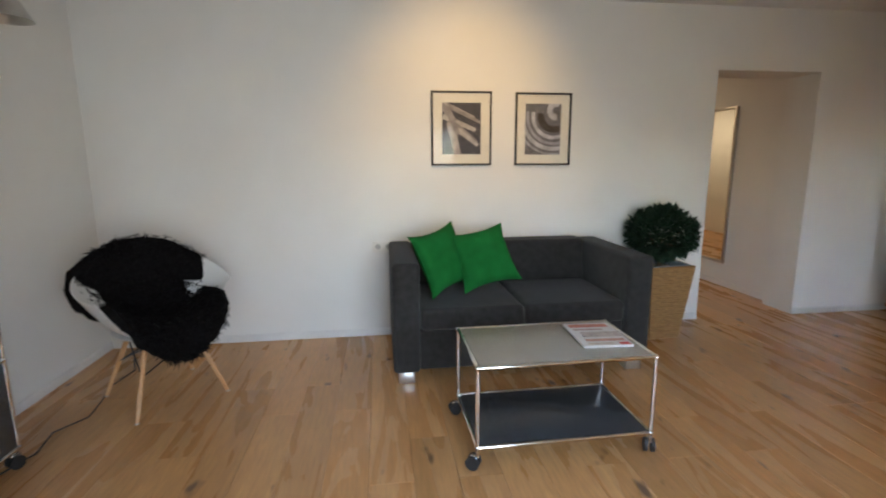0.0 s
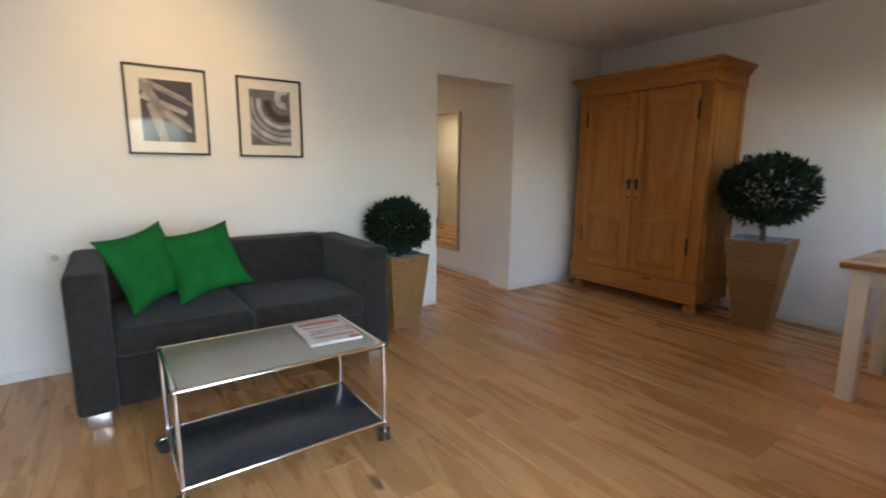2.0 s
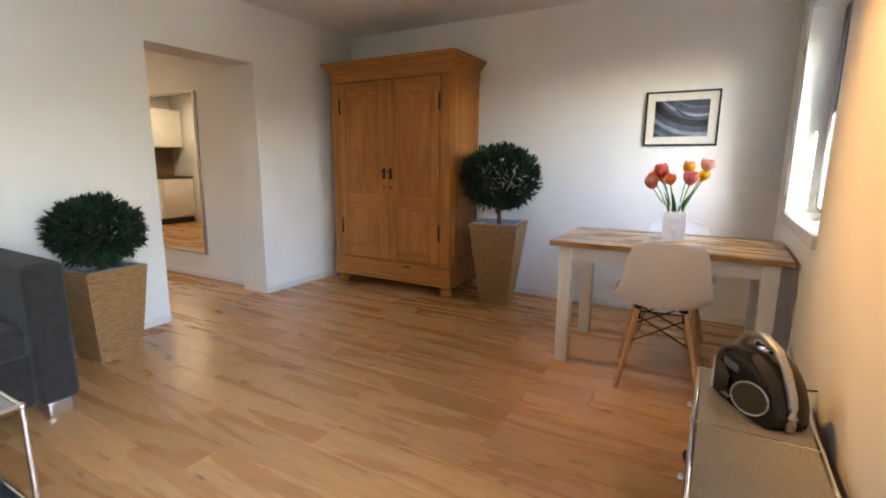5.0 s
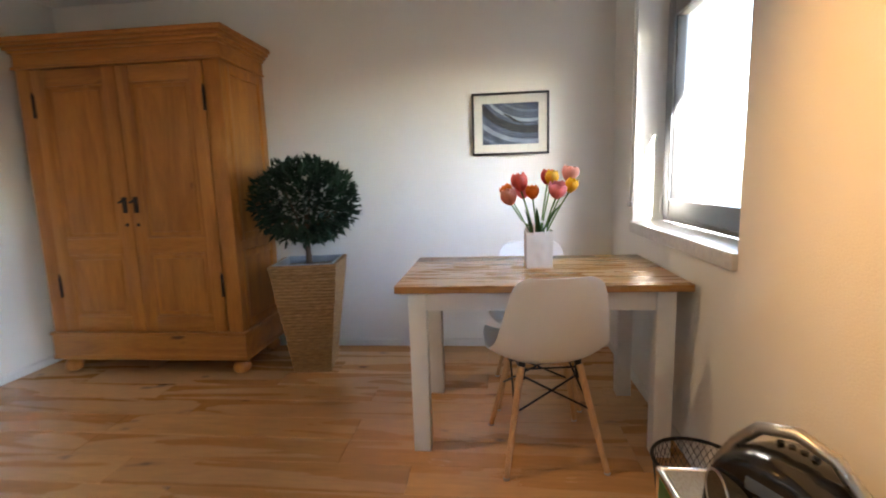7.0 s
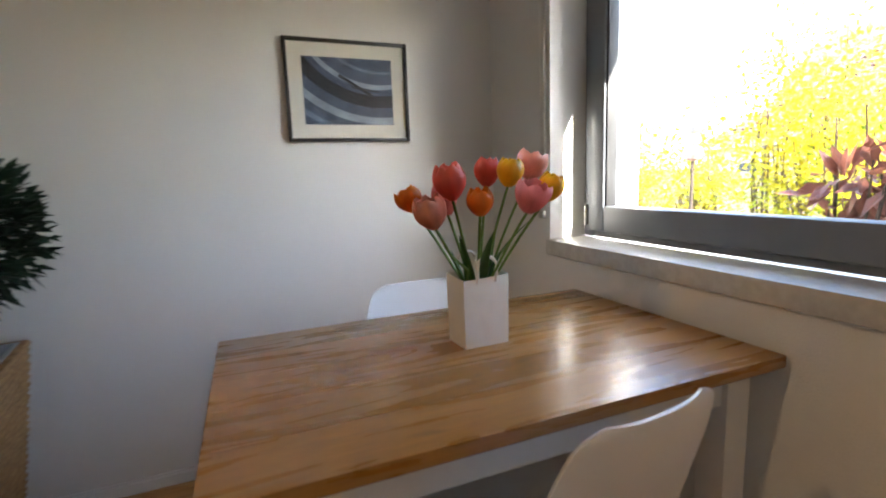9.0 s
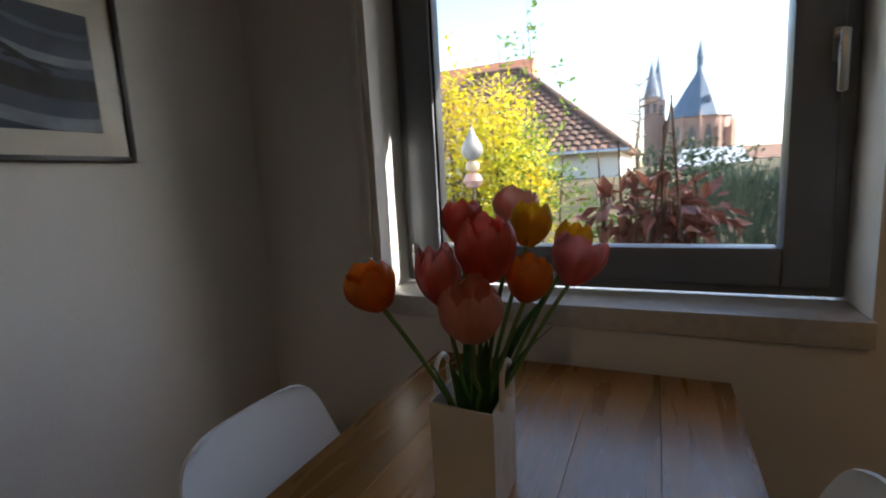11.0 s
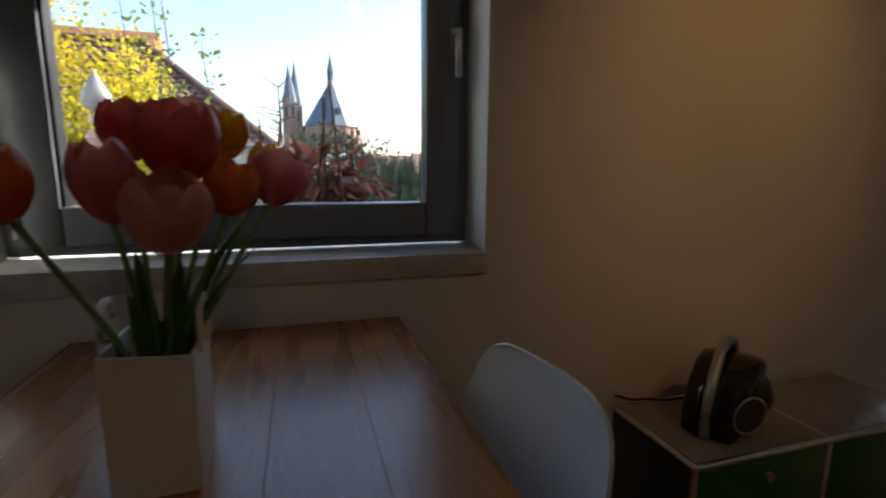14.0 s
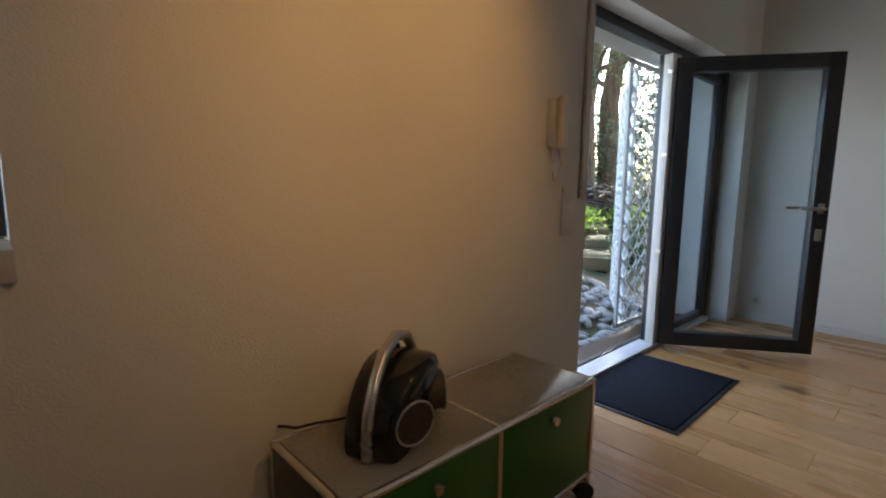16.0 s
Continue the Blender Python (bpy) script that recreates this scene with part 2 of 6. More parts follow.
M_IRON = mat("dark_iron", (0.035, 0.03, 0.028), rough=0.5, metal=0.7, scale=30)

# ---- building blocks ----
def part(name, bm, material, parent=None, label="", smooth=40):
    me = bpy.data.meshes.new(name)
    bm.to_mesh(me)
    bm.free()
    me.materials.append(material)
    if smooth:
        me.shade_smooth()
        me.set_sharp_from_angle(angle=radians(smooth))
    ob = new(name, me)
    ob.parent = parent
    if label:
        ob["label"] = label
    return ob


def thing(name, x, y, z, rz, label, category, group="", kind=""):
    ob = new(name)
    ob.empty_display_size = 0.1
    ob.matrix_world = pose(x, y, z, 0, 0, rz)
    return tagged(ob, label, category, group, kind)


def bx(bm, x0, x1, y0, y1, z0, z1, bev=0.0, seg=2, m=None):
    g = bmesh.ops.create_cube(bm, size=1, matrix=(m or Matrix()) @ Matrix.Translation(((x0 + x1) / 2, (y0 + y1) / 2, (z0 + z1) / 2)) @ Matrix.Diagonal((x1 - x0, y1 - y0, z1 - z0, 1)))
    if bev:
        edges = list({e for v in g["verts"] for e in v.link_edges})
        bmesh.ops.bevel(bm, geom=edges, offset=bev, segments=seg, profile=0.5, affect="EDGES")
    return bm


def box(x0, x1, y0, y1, z0, z1, bev=0.0, seg=2):
    return bx(bmesh.new(), x0, x1, y0, y1, z0, z1, bev, seg)


def rod(bm, a, b, r0, r1=None, n=14, caps=True):
    a, b = Vector(a), Vector(b)
    d = b - a
    m = Matrix.Translation((a + b) / 2) @ d.to_track_quat("Z", "Y").to_matrix().to_4x4()
    bmesh.ops.create_cone(bm, cap_ends=caps, segments=n, radius1=r0, radius2=r0 if r1 is None else r1, depth=d.length, matrix=m)
    return bm


def tube(bm, pts, r, n=10):
    """A round bar swept along points; r may be a list."""
    pts = [Vector(p) for p in pts]
    rs = r if isinstance(r, (list, tuple)) else [r] * len(pts)
    rings, up = [], Vector((0, 0, 1))
    for i, p in enumerate(pts):
        d = (pts[min(i + 1, len(pts) - 1)] - pts[max(i - 1, 0)]).normalized()
        side = d.cross(up)
        if side.length < 0.1:
            side = d.cross(Vector((0, 1, 0)))
        side.normalize()
        other = side.cross(d)
        rings.append([bm.verts.new(p + rs[i] * (math.cos(a) * side + math.sin(a) * other)) for a in (2 * math.pi * k / n for k in range(n))])
    for r0, r1 in zip(rings, rings[1:]):
        for k in range(n):
            bm.faces.new((r0[k], r0[(k + 1) % n], r1[(k + 1) % n], r1[k]))
    bm.faces.new(rings[0][::-1]), bm.faces.new(rings[-1])
    bmesh.ops.recalc_face_normals(bm, faces=bm.faces)
    return bm


def lathe(bm, profile, n=24, at=(0, 0, 0)):
    rings = [[bm.verts.new((at[0] + r * math.cos(a), at[1] + r * math.sin(a), at[2] + z)) for a in (2 * math.pi * k / n for k in range(n))] for r, z in profile]
    for r0, r1 in zip(rings, rings[1:]):
        for k in range(n):
            bm.faces.new((r0[k], r0[(k + 1) % n], r1[(k + 1) % n], r1[k]))
    bm.faces.new(rings[0][::-1]), bm.faces.new(rings[-1])
    return bm


def sheet(fn, nu, nv, thick=0.0):
    """A surface from fn(u, v) with u and v from 0 to 1, given a thickness."""
    bm = bmesh.new()
    vs = [[bm.verts.new(fn(i / nu, j / nv)) for j in range(nv + 1)] for i in range(nu + 1)]
    for i in range(nu):
        for j in range(nv):
            bm.faces.new((vs[i][j], vs[i + 1][j], vs[i + 1][j + 1], vs[i][j + 1]))
    if thick:
        bm.normal_update()
        ws = [[bm.verts.new(v.co - v.normal * thick) for v in row] for row in vs]
        for i in range(nu):
            for j in range(nv):
                bm.faces.new((ws[i][j], ws[i][j + 1], ws[i + 1][j + 1], ws[i + 1][j]))
        rim = [(i, 0) for i in range(nu)] + [(nu, j) for j in range(nv)] + [(nu - i, nv) for i in range(nu)] + [(0, nv - j) for j in range(nv)]
        for (a, c), (e, f) in zip(rim, rim[1:] + rim[:1]):
            bm.faces.new((vs[a][c], ws[a][c], ws[e][f], vs[e][f]))
    bmesh.ops.recalc_face_normals(bm, faces=bm.faces)
    return bm


def setting(name, bm, material, label="", smooth=0):
    ob = part(name, bm, material, None, "", smooth)
    return tagged(ob, label, name.split("_")[0], "", "structure")


# ---- the room: measures ----
WEST, EAST, SOUTH, NORTH, TOP = -0.46, 6.375, 0.905, 4.84, 2.51
PIER, HALL_E, HALL_W, HALL_N, WALL_N = 0.40, 5.19, 2.40, 10.85, 5.16
DOOR0, DOOR1, DOORTOP = 4.188, 5.097, 2.04           # opening to the hall
WIN0, WIN1, SILLZ, WINTOP = 4.702, 5.902, 0.902, 2.14   # window opening
GD0, GD1, GDTOP, FACE = 0.62, 2.787, 1.90, 0.45        # garden door opening, outer face of the wall

b = box(WEST - 0.2, EAST + 0.2, FACE, NORTH + 0.1, -0.2, -0.012)
bx(b, HALL_W - 0.2, HALL_E + 0.2, NORTH + 0.1, HALL_N + 0.2, -0.2, -0.012)
floor = setting("floor", b, M_FLOORGAP, "oak-look laminate floor of long knotty planks")
b = box(WEST - 0.2, DOOR0, NORTH, WALL_N, -0.1, TOP)
bx(b, DOOR1, EAST + 0.2, NORTH, WALL_N, -0.1, TOP)
bx(b, DOOR0, DOOR1, NORTH, WALL_N, DOORTOP, TOP)
setting("wall_north", b, M_WALL, "white wallpapered wall with an open doorway to the hall")
setting("wall_east", box(EAST, EAST + 0.2, FACE, NORTH, -0.1, TOP), M_WALL, "plain white painted wall")
b = box(WEST - 0.2, WEST, 2.60, NORTH, -0.1, TOP)
bx(b, WEST - 0.2, PIER, FACE, 2.60, -0.1, TOP)
setting("wall_west", b, M_WALL, "white painted wall with a projecting pier")
b = box(PIER, GD0, FACE, SOUTH, -0.1, TOP)
bx(b, GD0, GD1, FACE, SOUTH, GDTOP, TOP)
bx(b, GD1, WIN0, FACE, SOUTH, -0.1, TOP)
bx(b, WIN0, WIN1, FACE, SOUTH, -0.1, SILLZ)
bx(b, WIN0, WIN1, FACE, SOUTH, WINTOP, TOP)
bx(b, WIN1, EAST, FACE, SOUTH, -0.1, TOP)
setting("wall_south", b, M_WALL, "white wall with a window and a garden door")
b = box(HALL_E, HALL_E + 0.12, WALL_N, HALL_N, -0.1, TOP)
bx(b, HALL_W - 0.12, HALL_W, WALL_N, HALL_N, -0.1, TOP)
bx(b, HALL_W - 0.12, HALL_E + 0.12, HALL_N, HALL_N + 0.12, -0.1, TOP)
setting("wall_hall", b, M_WALL, "white painted hall walls")
b = box(WEST - 0.2, EAST + 0.2, FACE, WALL_N, TOP, TOP + 0.15)
bx(b, HALL_W - 0.12, HALL_E + 0.12, WALL_N, HALL_N + 0.12, TOP, TOP + 0.15)
setting("ceiling", b, M_CEIL, "plain white painted ceiling")


def skirt(name, x0, x1, y0, y1):
    b = box(x0, x1, y0, y1, 0.0, 0.05, 0.004, 1)
    bx(b, x0 + (0.003 if x1 - x0 < 0.1 else 0), x1 - (0.003 if x1 - x0 < 0.1 else 0), y0 + (0.003 if y1 - y0 < 0.1 else 0), y1 - (0.003 if y1 - y0 < 0.1 else 0), 0.05, 0.058)
    setting(name, b, M_TRIM, "low white skirting board")


T = 0.013
skirt("baseboard_north", WEST + T, DOOR0, NORTH - T, NORTH - 0.0005)
skirt("baseboard_north_corner", DOOR1, EAST - T, NORTH - T, NORTH - 0.0005)
skirt("baseboard_east", EAST - T, EAST - 0.0005, SOUTH + T, NORTH)
skirt("baseboard_west", WEST + 0.0005, WEST + T, 2.61, NORTH)
skirt("baseboard_pier", PIER + 0.0005, PIER + T, SOUTH + T, 2.60)
skirt("baseboard_south", GD1 + 0.02, EAST - T, SOUTH + 0.0005, SOUTH + T)
skirt("baseboard_hall", HALL_E - T, HALL_E - 0.0005, WALL_N + 0.01, HALL_N)

# ---- window ----
GL0, GL1, GLB, FY = 4.823, 5.760, 1.056, 0.745         # clear glass, frame's inner plane
win = tagged(new("window_1"), "large dark grey casement window, closed", "window", "", "structure")


def ring(x0, x1, z0, z1, w, y0, y1, bev=0.005, wb=None):
    """Four butted bars round an opening in a wall that runs east-west."""
    wb = wb or w
    b = box(x0, x0 + w, y0, y1, z0, z1, bev)
    bx(b, x1 - w, x1, y0, y1, z0, z1, bev)
    bx(b, x0 + w, x1 - w, y0, y1, z0, z0 + wb, bev)
    bx(b, x0 + w, x1 - w, y0, y1, z1 - w, z1, bev)
    return b


part("window_frame", ring(WIN0 + 0.002, WIN1 - 0.002, SILLZ + 0.035, WINTOP - 0.002, 0.06, FY - 0.085, FY - 0.008), M_ALU, win)
part("sash", ring(WIN0 + 0.035, WIN1 - 0.035, SILLZ + 0.06, WINTOP - 0.03, 0.10, FY - 0.06, FY + 0.012, 0.008), M_ALU, win)
part("glazing_bead", ring(GL0 - 0.016, GL1 + 0.016, GLB - 0.016, WINTOP - 0.115, 0.018, FY - 0.045, FY + 0.003, 0.003), M_BLACKRUB, win)
p = part("pane", box(GL0 - 0.01, GL1 + 0.01, FY - 0.034, FY - 0.028, GLB - 0.01, WINTOP - 0.12), M_GLASS, win)
p.visible_shadow = False
b = box(4.738, 4.764, FY + 0.012, FY + 0.020, 1.49, 1.565, 0.004)
rod(b, (4.751, FY + 0.02, 1.545), (4.751, FY + 0.055, 1.545), 0.009)
bx(b, 4.741, 4.761, FY + 0.046, FY + 0.060, 1.42, 1.555, 0.006)
part("window_handle", b, M_STEEL, win, "silver lever handle")
part("hinge", rod(bmesh.new(), (5.860, FY + 0.016, 0.985), (5.860, FY + 0.016, 1.065), 0.008), M_STEEL, win)
part("window_sill", box(WIN0 - 0.004, WIN1 + 0.004, FY - 0.01, SOUTH + 0.020, SILLZ - 0.03, SILLZ + 0.03, 0.004), M_SILL, win, "pale stone window sill")
b = box(5.925, 5.955, SOUTH + 0.0005, SOUTH + 0.012, 1.045, WINTOP + 0.1, 0.003)
shutter = thing("shutter_strap", 0, 0, 0, 0, "beige roller shutter strap in a narrow wall guide", "strap")
part("guide", b, M_PLASTIC, shutter)
part("winder", box(5.922, 5.958, SOUTH + 0.0005, SOUTH + 0.02, 1.015, 1.045, 0.004), M_STEEL, shutter)

# ---- garden door ----
gd = tagged(new("door_1"), "black-framed glazed garden door standing wide open", "door", "", "structure")
MULL = 1.607
b = box(GD1 - 0.05, GD1 - 0.001, FY - 0.05, FY + 0.03, 0.0, GDTOP - 0.001, 0.004)
bx(b, MULL - 0.05, MULL + 0.05, FY - 0.05, FY + 0.03, 0.03, GDTOP - 0.055, 0.004)
bx(b, GD0 + 0.001, GD0 + 0.06, FY - 0.05, FY + 0.03, 0.0, GDTOP - 0.001, 0.004)
bx(b, GD0 + 0.06, GD1 - 0.05, FY - 0.05, FY + 0.03, GDTOP - 0.055, GDTOP - 0.001, 0.004)
part("door_frame", b, M_DOORBLK, gd)
b = box(MULL + 0.052, MULL + 0.075, FY - 0.01, FY + 0.045, 0.03, GDTOP - 0.06, 0.003)
bx(b, MULL - 0.035, MULL + 0.04, FY + 0.031, FY + 0.05, 0.03, GDTOP - 0.06, 0.003)
part("rebate_strip", b, M_ALUWHITE, gd, "white inner rebate of the frame")
b = box(GD0 + 0.06, GD1 - 0.05, FY - 0.07, FY + 0.05, -0.005, 0.028, 0.005)
part("threshold", b, M_ALUWHITE, gd, "white metal threshold")
part("threshold_rail", box(GD0 + 0.06, GD1 - 0.05, FY - 0.10, FY - 0.072, -0.005, 0.035, 0.004), M_DOORBLK, gd)
b = bmesh.new()
for z in (0.62, 1.22, 1.72):
    bx(b, MULL + 0.048, MULL + 0.08, FY + 0.02, FY + 0.055, z, z + 0.03, 0.003)
part("strike_plate", b, M_STEEL, gd)
part("fixed_bead", ring(GD0 + 0.062, MULL - 0.052, 0.03, GDTOP - 0.057, 0.05, FY - 0.04, FY + 0.01), M_DOORBLK, gd)
p = part("fixed_pane", box(GD0 + 0.10, MULL - 0.09, FY - 0.02, FY - 0.014, 0.07, GDTOP - 0.10), M_GLASS, gd)
p.visible_shadow = False
leaf = new("leaf")
leaf.parent = gd
leaf.matrix_local = pose(1.635, 0.80, 0.035, 0, 0, 125.6)
LW, LH = 0.875, 1.775
part("stile", ring(0.0, LW, 0.0, LH, 0.085, -0.035, 0.035, 0.006), M_DOORBLK, leaf)
part("leaf_edge", ring(-0.004, LW + 0.004, -0.004, LH + 0.004, 0.02, -0.012, 0.012, 0.003), M_BLACKRUB, leaf)
p = part("leaf_pane", box(0.08, LW - 0.08, -0.004, 0.004, 0.08, LH - 0.08), M_DGLASS, leaf)
p.visible_shadow = False
b = bmesh.new()
for s in (-1, 1):
    bx(b, LW - 0.062, LW - 0.028, min(s * 0.035, s * 0.043), max(s * 0.035, s * 0.043), 0.86, 0.92, 0.003)
    rod(b, (LW - 0.045, s * 0.04, 0.89), (LW - 0.045, s * 0.085, 0.89), 0.009)
    rod(b, (LW - 0.045, s * 0.08, 0.89), (LW - 0.175, s * 0.08, 0.89), 0.009)
    bx(b, LW - 0.062, LW - 0.028, min(s * 0.035, s * 0.043), max(s * 0.035, s * 0.043), 0.70, 0.77, 0.003)
part("door_handle", b, M_STEEL, leaf, "steel lever handle and lock plate")

# ---- hall: mirror, lamp, kitchen ----
mir = thing("wall_mirror", HALL_E, 6.34, 0.25, 0, "tall narrow wall mirror in a thin silver frame", "mirror")
b = bmesh.new()
for y0, y1, z0, z1 in ((-0.52, -0.495, 0, 1.64), (0.495, 0.52, 0, 1.64), (-0.495, 0.495, 0, 0.025), (-0.495, 0.495, 1.615, 1.64)):
    bx(b, -0.03, -0.001, y0, y1, z0, z1, 0.003)
part("frame", b, M_STEEL, mir)
part("mirror_glass", box(-0.018, -0.004, -0.497, 0.497, 0.022, 1.618), M_MIRROR, mir)


def ceiling_lamp(x, y):
    t = thing("ceiling_lamp", x, y, TOP, 0, "small round white ceiling lamp, switched on", "lamp", "hall lamps")
    part("base", lathe(bmesh.new(), [(0.16, -0.03), (0.17, -0.02), (0.17, -0.001)], 24), M_TRIM, t)
    return t


ceiling_lamp(4.3, 6.6)
ceiling_lamp(3.2, 9.6)


def kitchen_unit(x0, x1, z0, z1, depth, label, plinth):
    t = thing("kitchen_cabinet", x0, HALL_N - 0.001, z0, 0, label, "cabinet", "kitchen cabinets")
    w = x1 - x0
    part("body", box(0.001, w - 0.001, -depth, 0, plinth, z1 - z0, 0.002), M_WHITEWOOD, t)
    part("door", box(0.004, w - 0.004, -depth - 0.02, -depth - 0.001, plinth + 0.003, z1 - z0 - 0.003, 0.003), M_WHITEWOOD, t)
    if plinth:
        part("plinth", box(0.001, w - 0.001, -depth + 0.05, 0, 0, plinth), M_BLACKRUB, t, "dark recessed plinth")
    return t


for x in (2.42, 3.02, 3.62):
    kitchen_unit(x, x + 0.6, 0.0, 0.86, 0.58, "plain white kitchen base cabinet with dark plinth", 0.12)
    kitchen_unit(x, x + 0.6, 1.45, 2.15, 0.34, "plain white kitchen wall cabinet", 0.0)
top = thing("worktop", 2.42, HALL_N - 0.61, 0.862, 0, "dark kitchen worktop on white cabinets", "worktop")
part("slab", box(0, 1.8, 0, 0.605, 0, 0.04, 0.004), mat("dark_worktop", (0.03, 0.026, 0.024), rough=0.35, scale=30), top)
setting("trim_splashback", box(2.42, 4.22, HALL_N - 0.012, HALL_N - 0.001, 0.903, 1.448), mat("brown_splashback", (0.20, 0.12, 0.065), (0.14, 0.08, 0.04), rough=0.3, scale=9), "brown kitchen splashback")

# ---- wardrobe ----
def wardrobe():
    t = thing("wardrobe", 5.818, 3.305, 0.0, 0, "tall antique waxed pine wardrobe with two panelled doors", "wardrobe")
    W, D, H = 1.325, 0.550, 2.13
    b = box(0.012, D, 0.0, 0.025, 0.10, H - 0.16, 0.003)
    bx(b, 0.012, D, W - 0.025, W, 0.10, H - 0.16, 0.003)
    bx(b, D - 0.012, D, 0.025, W - 0.025, 0.10, H - 0.16)
    part("carcass", b, M_PINE, t)
    for y0 in (0.0, W - 0.10):
        part("post", box(0.0, 0.022, y0, y0 + 0.10, 0.28, H - 0.16, 0.003), M_PINE, t)
    base = part("base_drawer", box(-0.012, D, -0.014, W + 0.014, 0.10, 0.265, 0.004), M_PINEH, t)
    part("moulding", box(-0.022, D, -0.022, W + 0.022, 0.262, 0.285, 0.008), M_PINEH, base)
    part("moulding", box(-0.018, D, -0.018, W + 0.018, 0.098, 0.13, 0.006), M_PINEH, base)
    top = part("cornice", box(-0.004, D, -0.006, W + 0.006, H - 0.165, H - 0.08, 0.003), M_PINEH, t)
    for k, (o, z0, z1) in enumerate(((0.016, 0.178, 0.16), (0.02, 0.085, 0.066), (0.036, 0.068, 0.046), (0.056, 0.048, 0.026), (0.072, 0.028, 0.0))):
        part("moulding", box(-o, D, -o, W + o, H - z0, H - z1, 0.006), M_PINEH, top)
    for k in (0, 1):
        y0 = 0.105 if k == 0 else W / 2 + 0.003
        y1 = W / 2 - 0.003 if k == 0 else W - 0.105
        d = part("door", box(0.006, 0.014, y0, y1, 0.29, H - 0.185), M_PINE, t)
        s = 0.085
        for a in (y0, y1 - s):
            part("stile", box(-0.006, 0.012, a, a + s, 0.29, H - 0.185, 0.003), M_PINE, d)
        for z0, z1 in ((0.29, 0.39), (0.80, 0.90), (H - 0.285, H - 0.185)):
            part("rail", box(-0.006, 0.012, y0 + s, y1 - s, z0, z1, 0.003), M_PINEH, d)
        for z0, z1 in ((0.39, 0.80), (0.90, H - 0.285)):
            part("panel", box(-0.001, 0.008, y0 + s + 0.035, y1 - s - 0.035, z0 + 0.035, z1 - 0.035, 0.006), M_PINE, d)
            for a0, a1, c0, c1 in ((y0 + s, y0 + s + 0.012, z0, z1), (y1 - s - 0.012, y1 - s, z0, z1), (y0 + s, y1 - s, z0, z0 + 0.012), (y0 + s, y1 - s, z1 - 0.012, z1)):
                part("bead", box(-0.003, 0.008, a0, a1, c0, c1, 0.004), M_PINE, d)
        yk = y1 - 0.035 if k == 0 else y0 + 0.035
        b = box(-0.010, -0.006, yk - 0.017, yk + 0.017, 1.06, 1.16, 0.002)
        rod(b, (-0.01, yk, 1.13), (-0.03, yk, 1.13), 0.006)
        tube(b, [(-0.03, yk - 0.022, 1.125), (-0.034, yk, 1.135), (-0.03, yk + 0.022, 1.125)], 0.007)
        part("handle_plate", b, M_IRON, d, "dark iron handle plate")
        part("keyhole_plate", rod(bmesh.new(), (-0.0062, yk, 0.985), (-0.012, yk, 0.985), 0.012, 0.008), M_IRON, d)
        yh = y0 if k == 0 else y1
        for z in (0.52, 1.66):
            b = bmesh.new()
            rod(b, (-0.010, yh, z), (-0.010, yh, z + 0.13), 0.009)
            rod(b, (-0.010, yh, z + 0.13), (-0.010, yh, z + 0.155), 0.009, 0.002)
            part("hinge", b, M_IRON, d, "dark iron pin hinge")
    for z0, z1 in ((0.30, 0.80), (0.86, H - 0.20)):
        b = bmesh.new()
        for a0, a1, c0, c1 in ((0.06, 0.10, z0, z1), (D - 0.10, D - 0.06, z0, z1), (0.10, D - 0.10, z0, z0 + 0.05), (0.10, D - 0.10, z1 - 0.05, z1)):
            bx(b, a0, a1, -0.009, 0.001, c0, c1, 0.003)
        part("side_panel", b, M_PINE, t)
    for x in (0.05, D - 0.06):
        for y in (0.06, W - 0.06):
            part("foot", lathe(bmesh.new(), [(0.03, 0.0), (0.05, 0.012), (0.058, 0.04), (0.048, 0.07), (0.03, 0.082), (0.04, 0.10)], 18, (x, y, 0)), M_PINE, t, "turned bun foot")
    return t


wardrobe()

# ---- sofa and cushions ----
def sofa():
    t = thing("sofa", 1.575, 3.93, 0.0, 0, "charcoal grey fabric two-seat sofa with boxy arms", "sofa")
    W, D, H = 1.63, 0.86, 0.755
    part("base", box(0.16, W - 0.16, 0.045, D - 0.02, 0.075, 0.335, 0.02, 3), M_SOFA, t)
    for x0 in (0.0, W - 0.165):
        part("arm", box(x0, x0 + 0.165, 0.0, D, 0.075, H, 0.028, 4), M_SOFA, t)
    part("back", box(0.163, W - 0.163, D - 0.19, D, 0.075, H + 0.012, 0.03, 4), M_SOFA, t)
    for x0 in (0.167, W / 2 + 0.002):
        b = box(x0, x0 + W / 2 - 0.169, 0.012, D - 0.19, 0.33, 0.465, 0.035, 4)
        for v in b.verts:
            if v.co.z > 0.44:
                u, w = (v.co.x - x0) / (W / 2 - 0.169) - 0.5, v.co.y / (D - 0.2) - 0.5
                v.co.z += 0.018 * (1 - 3 * u * u) * (1 - 2 * w * w)
        part("seat_cushion", b, M_SOFA, t)
    for x in (0.03, W - 0.13):
        for y in (0.03, D - 0.13):
            part("foot", box(x, x + 0.10, y, y + 0.10, 0.0, 0.076, 0.004), M_STEEL, t, "grey metal block foot")
    return t


sofa()


